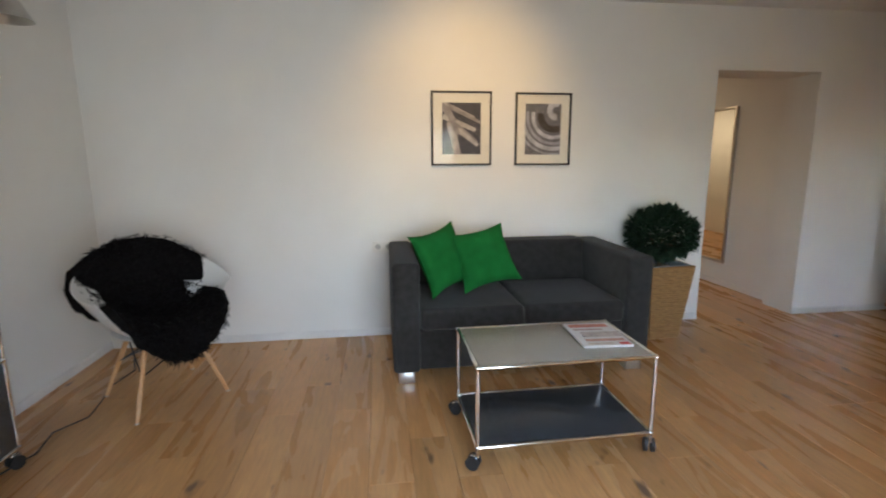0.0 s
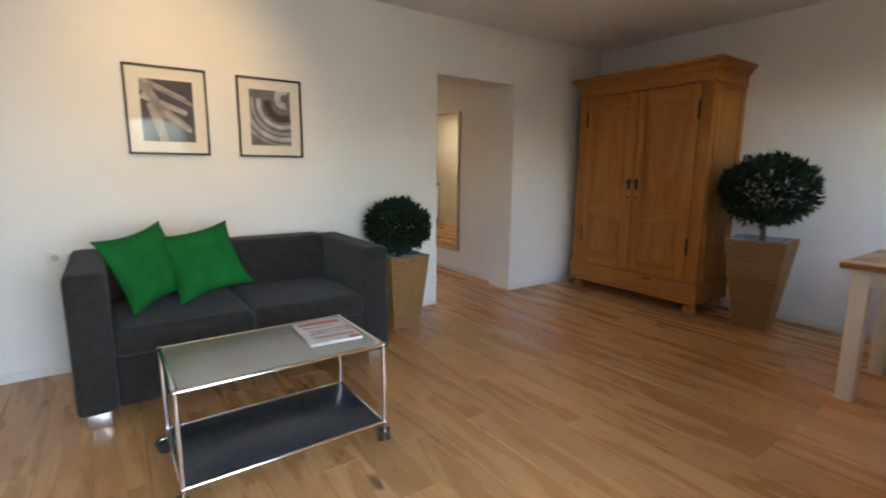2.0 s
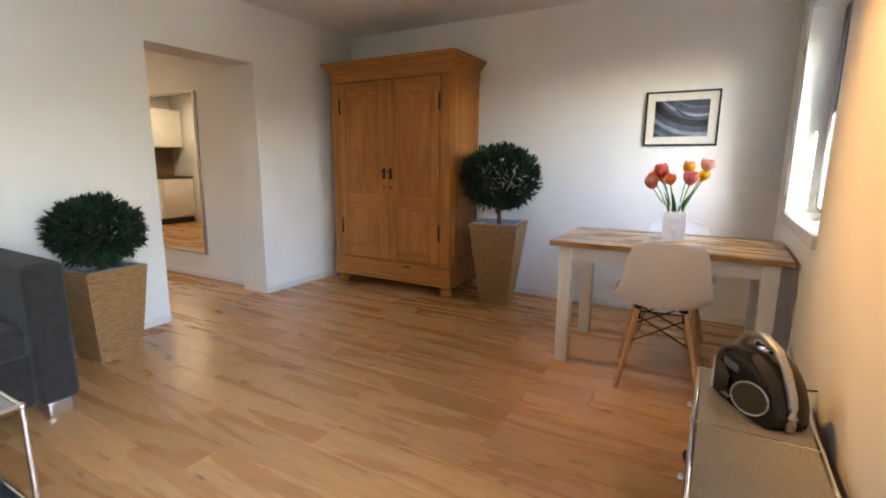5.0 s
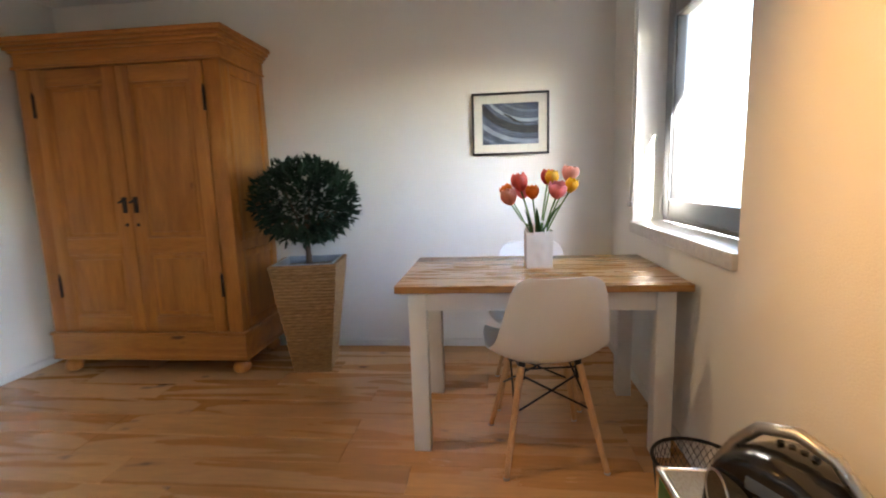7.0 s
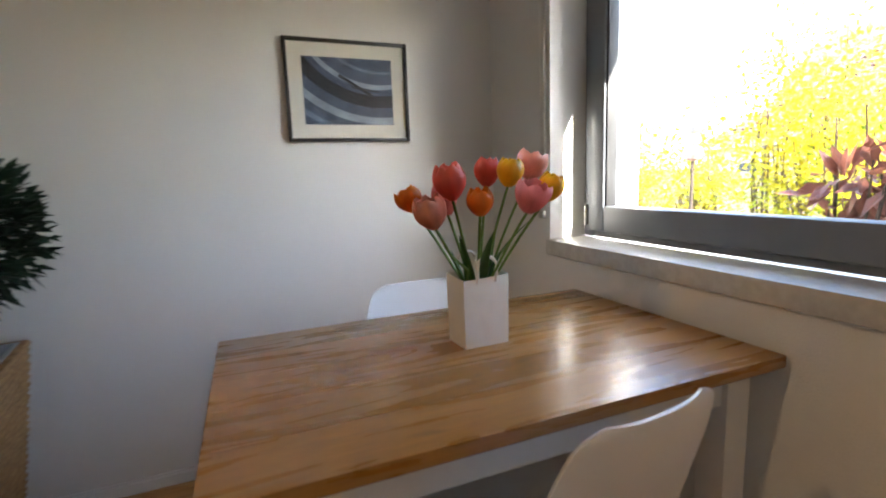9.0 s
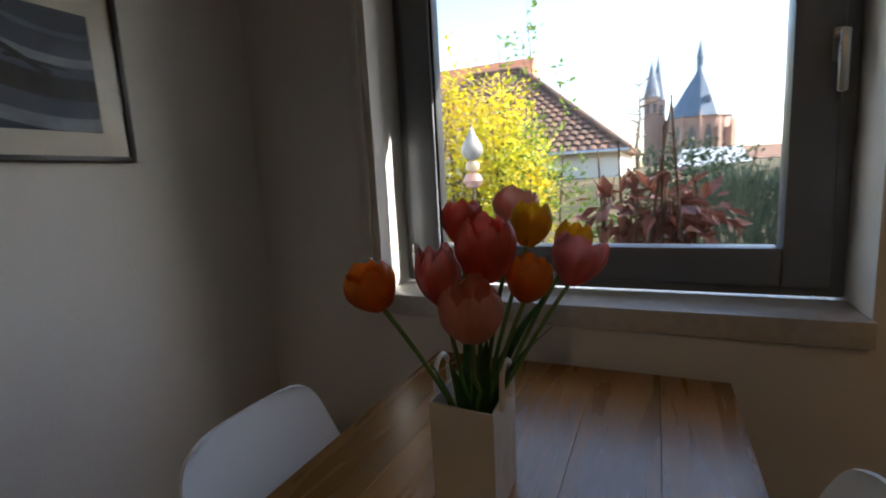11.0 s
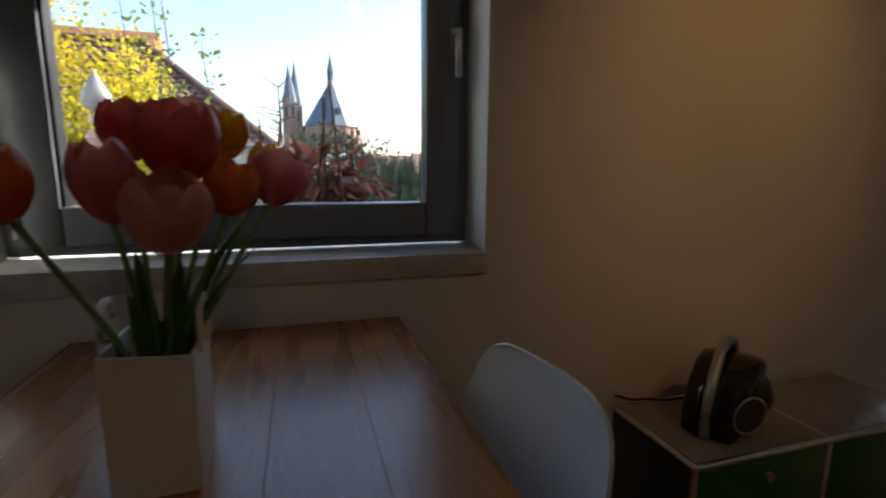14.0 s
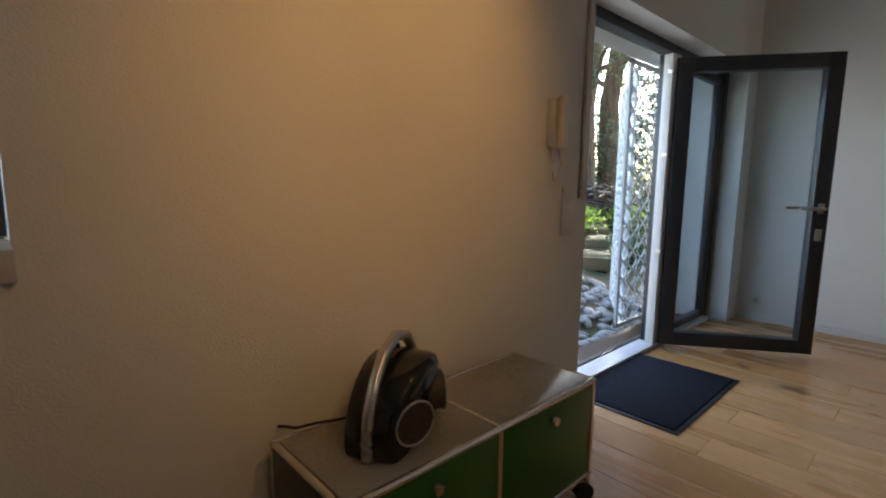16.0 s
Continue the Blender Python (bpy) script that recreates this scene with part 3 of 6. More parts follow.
def pillow(m, label):
    t = new("cushion")
    t.matrix_world = m
    tagged(t, label, "cushion", "green cushions")
    S = 0.215

    def face(sign):
        def fn(u, v):
            a, c = 2 * u - 1, 2 * v - 1
            pinch = 1 - 0.15 * (1 - abs(a) ** 2.2) * abs(c) ** 3
            pinch2 = 1 - 0.15 * (1 - abs(c) ** 2.2) * abs(a) ** 3
            h = 0.075 * (max(0, 1 - a * a) * max(0, 1 - c * c)) ** 0.42
            h += 0.010 * noise.noise(Vector((a * 2.4, c * 2.4, sign * 3 + m.translation.x))) * min(1, h * 40)
            h -= 0.008 * max(0, math.sin(9 * (a + c) + m.translation.x * 7)) * max(0, abs(a * c) - 0.15)
            return Vector((a * S * pinch2, c * S * pinch, sign * h))
        return fn
    b = sheet(face(1), 20, 20)
    me = bpy.data.meshes.new("t")
    b2 = sheet(face(-1), 20, 20)
    b2.to_mesh(me)
    b.from_mesh(me)
    b2.free()
    bmesh.ops.remove_doubles(b, verts=b.verts, dist=0.0008)
    bmesh.ops.recalc_face_normals(b, faces=b.faces)
    part("cover", b, M_GREEN, t, "", 80)
    seam = [Vector(face(1)(u, v)) for u, v in [(i / 20, 0) for i in range(20)] + [(1, i / 20) for i in range(20)] + [(1 - i / 20, 1) for i in range(20)] + [(0, 1 - i / 20) for i in range(21)]]
    part("piping", tube(bmesh.new(), seam, 0.003, 6), M_GREEN, t)
    return t


pillow(Matrix.Translation((1.925, 4.33, 0.70)) @ Euler((radians(68), radians(0), radians(38))).to_matrix().to_4x4() @ pose(0, 0, 0, 0, 0, 9), "plain green cotton cushion leaning on the sofa arm")
pillow(Matrix.Translation((2.215, 4.37, 0.695)) @ Euler((radians(60), radians(0), radians(8))).to_matrix().to_4x4() @ pose(0, 0, 0, 0, 0, 10), "plain green cotton cushion leaning on the sofa back")

# ---- tubular steel furniture ----
def castor(b, bt, x, y, turn, h=0.085):
    c, s = math.cos(turn), math.sin(turn)
    rod(b, (x, y, h - 0.03), (x, y, h + 0.004), 0.008)
    ox, oy = x + 0.018 * c, y + 0.018 * s
    bx(b, -0.016, 0.016, -0.010, 0.010, 0.035, 0.066, 0.006, 2, Matrix.Translation((ox, oy, 0)) @ Matrix.Rotation(turn, 4, "Z"))
    for k in (-1, 1):
        rod(bt, (ox - k * s * 0.008, oy + k * c * 0.008, 0.031), (ox - k * s * 0.024, oy + k * c * 0.024, 0.031), 0.031, n=20)


def tube_frame(x, y, z, r=0.0095):
    """Chromed bars along all the edges of a rack, with a ball at each joint; x, y and z are lists of planes."""
    b = bmesh.new()
    for yy in (y[0], y[-1]):
        for zz in z:
            rod(b, (x[0], yy, zz), (x[-1], yy, zz), r)
    for xx in x:
        for zz in z:
            rod(b, (xx, y[0], zz), (xx, y[-1], zz), r)
        for yy in (y[0], y[-1]):
            rod(b, (xx, yy, z[0]), (xx, yy, z[-1]), r)
            for zz in z:
                bmesh.ops.create_uvsphere(b, u_segments=12, v_segments=8, radius=r * 1.32, matrix=Matrix.Translation((xx, yy, zz)))
    return b


def coffee_table():
    t = thing("coffee_table", 1.902, 3.082, 0, 0.5, "low chromed tube coffee table with grey panels on castors", "table")
    W, D = 0.834, 0.510
    part("tube_frame", tube_frame([0.01, W - 0.01], [0.01, D - 0.01], [0.10, 0.470]), M_CHROME, t)
    part("tabletop", box(0.02, W - 0.02, 0.02, D - 0.02, 0.463, 0.477, 0.002), M_GREYPANEL, t, "grey-beige metal top panel")
    part("lower_shelf", box(0.02, W - 0.02, 0.02, D - 0.02, 0.094, 0.106, 0.002), M_ANTH, t, "dark anthracite metal shelf")
    for k, (x, y, a) in enumerate(((0.01, 0.01, 2.6), (W - 0.01, 0.01, 1.2), (0.01, D - 0.01, 3.3), (W - 0.01, D - 0.01, 0.6))):
        b, bt = bmesh.new(), bmesh.new()
        castor(b, bt, x, y, a)
        c = part("castor", b, M_CHROME, t)
        part("tyre", bt, M_BLACKRUB, c)
    return t


coffee_table()


def tube_cabinet(name, x, y, rz, xs, depth, zs, front, side, topm, label, knobs=True):
    """A cabinet of chromed tubes and steel panels on castors; its front looks along its own -y."""
    t = thing(name, x, y, 0, rz, label, "sideboard")
    part("tube_frame", tube_frame(xs, [0.0, depth], zs), M_CHROME, t)
    part("top_panel", box(xs[0] + 0.009, xs[-1] - 0.009, 0.009, depth - 0.009, zs[-1] - 0.006, zs[-1] + 0.0085, 0.002), topm, t)
    part("bottom_panel", box(xs[0] + 0.009, xs[-1] - 0.009, 0.009, depth - 0.009, zs[0] - 0.005, zs[0] + 0.006), side, t)
    for xx in (xs[0], xs[-1]):
        for z0, z1 in zip(zs, zs[1:]):
            part("side_panel", box(xx - 0.007, xx + 0.007, 0.009, depth - 0.009, z0 + 0.008, z1 - 0.008), side, t)
    part("back_panel", box(xs[0] + 0.009, xs[-1] - 0.009, depth - 0.007, depth + 0.007, zs[0] + 0.009, zs[-1] - 0.009), side, t)
    for x0, x1 in zip(xs, xs[1:]):
        for z0, z1 in zip(zs, zs[1:]):
            d = part("door", box(x0 + 0.010, x1 - 0.010, -0.006, 0.008, z0 + 0.010, z1 - 0.010, 0.002), front, t)
            if knobs:
                b = rod(bmesh.new(), ((x0 + x1) / 2, -0.006, z1 - 0.055), ((x0 + x1) / 2, -0.014, z1 - 0.055), 0.007)
                rod(b, ((x0 + x1) / 2, -0.014, z1 - 0.055), ((x0 + x1) / 2, -0.024, z1 - 0.055), 0.015, 0.013, 20)
                part("knob", b, M_CHROME, d, "round chrome knob")
    for k, (xx, yy) in enumerate(((xs[0], 0), (xs[-1], 0), (xs[0], depth), (xs[-1], depth))):
        b, bt = bmesh.new(), bmesh.new()
        castor(b, bt, xx, yy, 0.7 + 1.9 * k, zs[0] - 0.01)
        c = part("castor", b, M_CHROME, t)
        part("tyre", bt, M_BLACKRUB, c)
    return t


tube_cabinet("sideboard", 4.278, 1.283, 180, [0.01, 0.478, 0.946], 0.325, [0.088, 0.416], M_GREENPANEL, M_ANTH, M_GREYPANEL, "low chromed tube sideboard with green doors and grey top")
tube_cabinet("tall_cabinet", -0.11, 2.65, 90, [0.01, 0.75], 0.335, [0.09, 0.50, 0.93], M_ANTH, M_ANTH, M_ANTH, "anthracite metal cabinet with chromed tubes on castors", False)

# ---- dining table ----
def dining_table():
    t = thing("dining_table", 4.958, 0.930, 0, 0, "dining table with brown wooden top and white legs", "table")
    W, L, H = 0.752, 1.205, 0.768
    top = part("tabletop", box(0.002, W - 0.002, 0.002, L - 0.002, H - 0.030, H - 0.003), M_FLOORGAP, t)
    n = 5
    for k in range(n):
        x0, x1 = W * k / n, W * (k + 1) / n
        part("plank", box(x0 + 0.0003, x1 - 0.0003, 0, L, H - 0.028, H, 0.0004, 1), M_OAKTOP, top)
    for x0, x1, y0, y1 in ((0.06, 0.08, 0.08, L - 0.08), (W - 0.08, W - 0.06, 0.08, L - 0.08), (0.08, W - 0.08, 0.06, 0.08), (0.08, W - 0.08, L - 0.08, L - 0.06)):
        part("apron", box(x0, x1, y0, y1, H - 0.12, H - 0.03), M_WHITEWOOD, t)
    for x in (0.045, W - 0.12):
        for y in (0.05, L - 0.125):
            part("leg", box(x, x + 0.075, y, y + 0.075, 0, H - 0.03, 0.003), M_WHITEWOOD, t)
    return t


dining_table()

# ---- shell chairs ----
def side_shell(u, v):
    """Moulded seat: u across, v from the front lip over the seat and up the back; the chair looks along +x."""
    a = 2 * u - 1
    prof = [(0.235, 0.425, 0.200), (0.215, 0.445, 0.215), (0.12, 0.437, 0.232), (0.0, 0.418, 0.238), (-0.10, 0.420, 0.235), (-0.165, 0.465, 0.218),
            (-0.20, 0.56, 0.203), (-0.222, 0.645, 0.190), (-0.238, 0.722, 0.174), (-0.246, 0.765, 0.152), (-0.249, 0.784, 0.108)]
    s = v * (len(prof) - 1)
    i = min(int(s), len(prof) - 2)
    f = s - i
    q = [prof[max(0, min(len(prof) - 1, i + k))] for k in (-1, 0, 1, 2)]
    x, z, w = (0.5 * (2 * q[1][c] + (q[2][c] - q[0][c]) * f + (2 * q[0][c] - 5 * q[1][c] + 4 * q[2][c] - q[3][c]) * f * f + (3 * q[1][c] - q[0][c] - 3 * q[2][c] + q[3][c]) * f ** 3) for c in range(3))
    back = max(0.0, min(1.0, (v - 0.40) / 0.25))
    curl = abs(a) ** 2.6
    wing = math.exp(-((v - 0.47) / 0.17) ** 2)
    return Vector((x + back * (0.034 - 0.018 * max(0.0, v - 0.65) / 0.35) * curl + wing * 0.024 * curl, a * w, z + (1 - back) * 0.035 * curl + wing * 0.035 * curl))


def wire_base(t, foot, top_r, zt):
    """Four splayed beech legs with black wire bracing."""
    feet = [(sx * foot[0], sy * foot[1]) for sx in (1, -1) for sy in (1, -1)]
    heads = [(sx * top_r[0], sy * top_r[1]) for sx in (1, -1) for sy in (1, -1)]
    for (fx, fy), (hx, hy) in zip(feet, heads):
        l = part("leg", rod(bmesh.new(), (fx, fy, 0.006), (hx, hy, zt), 0.011, 0.015, 14), M_BEECH, t)
        part("glide", rod(bmesh.new(), (fx, fy, 0.0), (fx, fy, 0.008), 0.012), M_STEEL, l)
        part("bracket", rod(bmesh.new(), (hx, hy, zt - 0.05), (hx * 0.96, hy * 0.96, zt + 0.02), 0.0165, 0.013), M_BLACKWIRE, l)

    def on(k, z):
        f = z / zt
        return Vector((feet[k][0] + (heads[k][0] - feet[k][0]) * f, feet[k][1] + (heads[k][1] - feet[k][1]) * f, z))
    for i, j in ((0, 1), (2, 3), (0, 2), (1, 3)):
        for p, q, zp, zq in ((i, j, 0.03, 0.17), (j, i, 0.03, 0.17), (i, j, 0.01, 0.01)):
            part("brace_wire", rod(bmesh.new(), on(p, zt - zp), on(q, zt - zq), 0.0042, n=8), M_BLACKWIRE, t)


def shell_chair(x, y, rz, label):
    t = thing("shell_chair", x, y, 0, rz, label, "chair", "chairs at the table")
    part("seat_shell", sheet(side_shell, 22, 34, 0.006), M_SHELL, t, "white moulded plastic shell", 60)
    wire_base(t, (0.205, 0.195), (0.10, 0.115), 0.405)
    t.scale = (1.06, 1.06, 1.06)
    return t


shell_chair(5.065, 1.505, 8, "white plastic shell chair with beech legs at the table")
shell_chair(5.62, 1.495, 180, "white plastic shell chair with beech legs at the table")


def arm_shell(u, v):
    """Open tub: v runs from the seat's front lip to the back's top edge, u from one side to the other."""
    a = 2 * u - 1
    ang = a * radians(118)
    rise = v
    rim = 0.66 + 0.15 * max(0.0, math.cos(ang * 0.85)) ** 1.2
    r = 0.06 + 0.235 * rise ** 0.62
    z = 0.405 + (rim - 0.405) * rise ** 2.1
    flare = 0.06 * rise ** 3
    return Vector((-math.cos(ang) * (r + flare) * 0.98 + 0.02, math.sin(ang) * (r * 1.08 + flare), z))


def fleece_chair():
    t = thing("fleece_armchair", 0.250, 4.035, 0, -47, "white tub armchair draped with a black sheepskin", "armchair")
    part("tub_shell", sheet(arm_shell, 40, 18, 0.006), M_SHELL, t, "white moulded plastic tub", 60)
    seat = lathe(bmesh.new(), [(0.02, 0.395), (0.15, 0.395), (0.22, 0.405), (0.235, 0.42), (0.16, 0.412), (0.02, 0.408)], 30)
    part("seat_dish", seat, M_SHELL, t)
    b = bmesh.new()
    rod(b, (0.0, -0.16, 0.37), (0.0, 0.16, 0.37), 0.006)
    rod(b, (-0.16, 0.0, 0.37), (0.16, 0.0, 0.37), 0.006)
    part("seat_frame", b, M_BLACKWIRE, t)
    wire_base(t, (0.24, 0.24), (0.12, 0.12), 0.385)
    return t


fleece_chair()


def fleece():
    """A sheepskin that hangs over the back, fills the seat and spills over the front lip."""
    t = thing("sheepskin", 0.250, 4.035, 0, -47, "shaggy black sheepskin thrown over a white armchair", "sheepskin")
    rnd = random.Random(5)

    def skin(u, v):
        a = 2 * u - 1
        path = [(0.335, 0.30, 0.20), (0.32, 0.40, 0.26), (0.22, 0.475, 0.27), (0.08, 0.455, 0.26), (-0.08, 0.455, 0.27), (-0.18, 0.54, 0.29), (-0.235, 0.66, 0.33),
                (-0.275, 0.82, 0.355), (-0.32, 0.90, 0.33), (-0.375, 0.85, 0.31), (-0.395, 0.66, 0.28)]
        s = v * (len(path) - 1)
        i = min(int(s), len(path) - 2)
        f = s - i
        f = f * f * (3 - 2 * f) * 0.5 + f * 0.5
        x, z, w = (path[i][c] * (1 - f) + path[i + 1][c] * f for c in range(3))
        edge = 1 + 0.16 * noise.noise(Vector((v * 5.2, a * 1.3, 2.0)))
        back = max(0.0, min(1.0, (v - 0.35) / 0.3))
        wrap = abs(a) ** 2.2
        x += back * wrap * 0.17
        z += (1 - back) * wrap * 0.15 - back * wrap * 0.14
        n = noise.noise(Vector((a * 3, v * 9, 7.0)))
        return Vector((x + 0.015 * n, a * w * edge, z + 0.018 * n))
    b = sheet(skin, 30, 46, 0.035)
    part("hide", b, M_FUR, t, "", 80)
    b = bmesh.new()
    for k in range(9000):
        u, v = rnd.random(), rnd.random()
        p = skin(u, v)
        du, dv = skin(min(1, u + 0.01), v) - skin(max(0, u - 0.01), v), skin(u, min(1, v + 0.01)) - skin(u, max(0, v - 0.01))
        n = du.cross(dv).normalized()
        side = 1 if rnd.random() < 0.75 else -1
        n = n * (1 if n.z > 0 or n.x > 0 else -1) * side
        q = p + n * 0.012
        d = (n * 0.55 + Vector((rnd.uniform(-1, 1), rnd.uniform(-1, 1), rnd.uniform(-1.1, 0.5)))).normalized()
        w = d.cross(Vector((rnd.uniform(-1, 1), rnd.uniform(-1, 1), rnd.uniform(-1, 1)))).normalized() * 0.0032
        l = rnd.uniform(0.022, 0.042)
        b.faces.new((b.verts.new(q - w), b.verts.new(q + w), b.verts.new(q + d * l * 0.6 + w * 0.7 + Vector((0, 0, -0.004))), b.verts.new(q + d * l + Vector((0, 0, -0.010)))))
    o = part("fur", b, M_FUR, t, "", 0)
    o["kind"] = "stuff"
    return t


fleece()
cable = thing("power_cable", 0, 0, 0, 0, "thin black power cable lying on the floor", "cable")
part("cord", tube(bmesh.new(), [(-0.16, 3.30, 0.006), (-0.10, 3.48, 0.006), (-0.14, 3.66, 0.006), (-0.05, 3.80, 0.006), (-0.08, 3.98, 0.006), (-0.13, 4.15, 0.006), (-0.10, 4.40, 0.006), (-0.2, 4.6, 0.006)], 0.004, 8), M_BLACKRUB, cable)

# ---- pictures ----
def print_stripes(w, h, kind):
    """Abstract photograph built of layered flat shapes: pale bars or rings on a dark ground."""
    out = []
    rnd = random.Random(kind)
    if kind == 1:
        for x, z, l, a, wd, g in ((-0.04, 0.14, 0.30, -24, 0.030, 2), (0.03, 0.10, 0.30, -26, 0.028, 1), (-0.02, 0.04, 0.26, -22, 0.040, 2), (0.01, -0.02, 0.26, -38, 0.045, 1),
                                  (-0.05, -0.10, 0.30, -76, 0.060, 2), (0.04, -0.06, 0.20, -36, 0.034, 2), (-0.07, 0.06, 0.22, -66, 0.05, 1), (-0.10, 0.11, 0.16, -50, 0.05, 1)):
            out.append(("bar", x, z, l, a, wd, g))
    elif kind == 2:
        for r, wd, g in ((0.16, 0.028, 2), (0.205, 0.022, 1), (0.245, 0.030, 2), (0.285, 0.016, 1), (0.10, 0.05, 0)):
            out.append(("arc", 0.08, 0.10, r, wd, 170, 300, g))
        out.append(("arc", 0.10, 0.14, 0.05, 0.045, 60, 280, 2))
    else:
        for r, wd, g in ((0.42, 0.05, 0), (0.36, 0.02, 2), (0.50, 0.03, 2), (0.56, 0.02, 1), (0.30, 0.012, 1)):
            out.append(("arc", 0.13, 0.38, r, wd, 195, 285, g))
        out += [("bar", 0.02, 0.03, 0.14, -30, 0.014, 0), ("bar", 0.07, 0.01, 0.12, -8, 0.008, 0), ("bar", 0.085, -0.01, 0.02, 0, 0.02, 0)]
    return out


def picture(m, w, h, mount, kind, label):
    t = new("framed_picture")
    t.matrix_world = m
    tagged(t, label, "picture", "framed photographs")
    fw = 0.014
    b = box(-w / 2, -w / 2 + fw, -0.022, -0.001, -h / 2, h / 2, 0.002)
    bx(b, w / 2 - fw, w / 2, -0.022, -0.001, -h / 2, h / 2, 0.002)
    bx(b, -w / 2 + fw, w / 2 - fw, -0.022, -0.001, -h / 2, -h / 2 + fw, 0.002)
    bx(b, -w / 2 + fw, w / 2 - fw, -0.022, -0.001, h / 2 - fw, h / 2, 0.002)
    part("frame", b, M_FRAME, t)
    part("mount", box(-w / 2 + fw, w / 2 - fw, -0.010, -0.002, -h / 2 + fw, h / 2 - fw), M_MOUNT, t, "pale card mount")
    iw, ih = w / 2 - mount, h / 2 - mount
    art = part("photograph", box(-iw, iw, -0.0115, -0.0101, -ih, ih), PRINT[kind][0], t, "abstract dark photograph")
    for k, s in enumerate(print_stripes(iw, ih, kind)):
        y = -0.0117 - 0.0002 * k
        b = bmesh.new()
        if s[0] == "bar":
            _, x, z, l, a, wd, g = s
            c, sn = math.cos(radians(a)), math.sin(radians(a))
            pts = [(x + c * u * l / 2 - sn * v * wd / 2, z + sn * u * l / 2 + c * v * wd / 2) for u, v in ((-1, -1), (1, -0.75), (1.06, 0), (1, 0.75), (-1, 1))]
        else:
            _, x, z, r, wd, a0, a1, g = s
            N = 22
            pts = [(x + (r + wd / 2) * math.cos(radians(a0 + (a1 - a0) * i / N)), z + (r + wd / 2) * math.sin(radians(a0 + (a1 - a0) * i / N))) for i in range(N + 1)]
            pts += [(x + (r - wd / 2) * math.cos(radians(a1 - (a1 - a0) * i / N)), z + (r - wd / 2) * math.sin(radians(a1 - (a1 - a0) * i / N))) for i in range(N + 1)]
        if s[0] == "bar":
            b.faces.new([b.verts.new((px, y, pz)) for px, pz in pts])
        else:
            n = len(pts) // 2
            vs = [b.verts.new((px, y, pz)) for px, pz in pts]
            for i in range(n - 1):
                b.faces.new((vs[i], vs[i + 1], vs[2 * n - 2 - i], vs[2 * n - 1 - i]))
        for axis, lim in (((1, 0, 0), iw), ((-1, 0, 0), iw), ((0, 0, 1), ih), ((0, 0, -1), ih)):
            bmesh.ops.bisect_plane(b, geom=list(b.verts) + list(b.edges) + list(b.faces), plane_co=Vector(axis) * lim, plane_no=axis, clear_outer=True)
        if b.faces:
            part("print_shape", b, PRINT[kind][1 + g], art, "", 0)
        else:
            b.free()
    p = part("picture_glass", box(-w / 2 + fw, w / 2 - fw, -0.0172, -0.0162, -h / 2 + fw, h / 2 - fw), M_PGLASS, t)
    p.visible_shadow = False
    return t


def tones(name, a, b, c, d):
    return [mat(f"{name}_{i}", q, tuple(x * 0.6 for x in q), rough=0.6, scale=14) for i, q in enumerate((a, b, c, d))]


PRINT = {1: tones("still_life_print", (0.055, 0.052, 0.07), (0.02, 0.02, 0.025), (0.30, 0.27, 0.27), (0.46, 0.42, 0.40)),
         2: tones("coffee_cup_print", (0.17, 0.165, 0.18), (0.05, 0.035, 0.025), (0.36, 0.36, 0.40), (0.52, 0.52, 0.56)),
         3: tones("silver_bowl_print", (0.075, 0.10, 0.155), (0.018, 0.018, 0.024), (0.16, 0.20, 0.28), (0.30, 0.35, 0.43))}
picture(pose(2.138, NORTH, 1.581), 0.455, 0.538, 0.082, 1, "black-framed abstract photograph with pale mount, above the sofa")
picture(pose(2.767, NORTH, 1.578), 0.438, 0.536, 0.080, 2, "black-framed photograph of curved rings, above the sofa")
picture(pose(EAST, 1.587, 1.565, 0, 0, -90), 0.515, 0.410, 0.07, 3, "black-framed blue abstract photograph on a white wall")

# ---- potted trees ----
def leaf_quad(b, p, d, n, l, w):
    """A pointed leaf, folded along its middle, from p along d."""
    s = d.cross(n).normalized()
    n = s.cross(d).normalized()
    v = [b.verts.new(q) for q in (p, p + d * l * 0.45 + s * w * 0.5 + n * w * 0.14, p + d * l, p + d * l * 0.45 - s * w * 0.5 + n * w * 0.14)]
    m0 = b.verts.new(p + d * l * 0.5)
    b.faces.new((v[0], v[1], m0)), b.faces.new((v[1], v[2], m0)), b.faces.new((v[2], v[3], m0)), b.faces.new((v[3], v[0], m0))


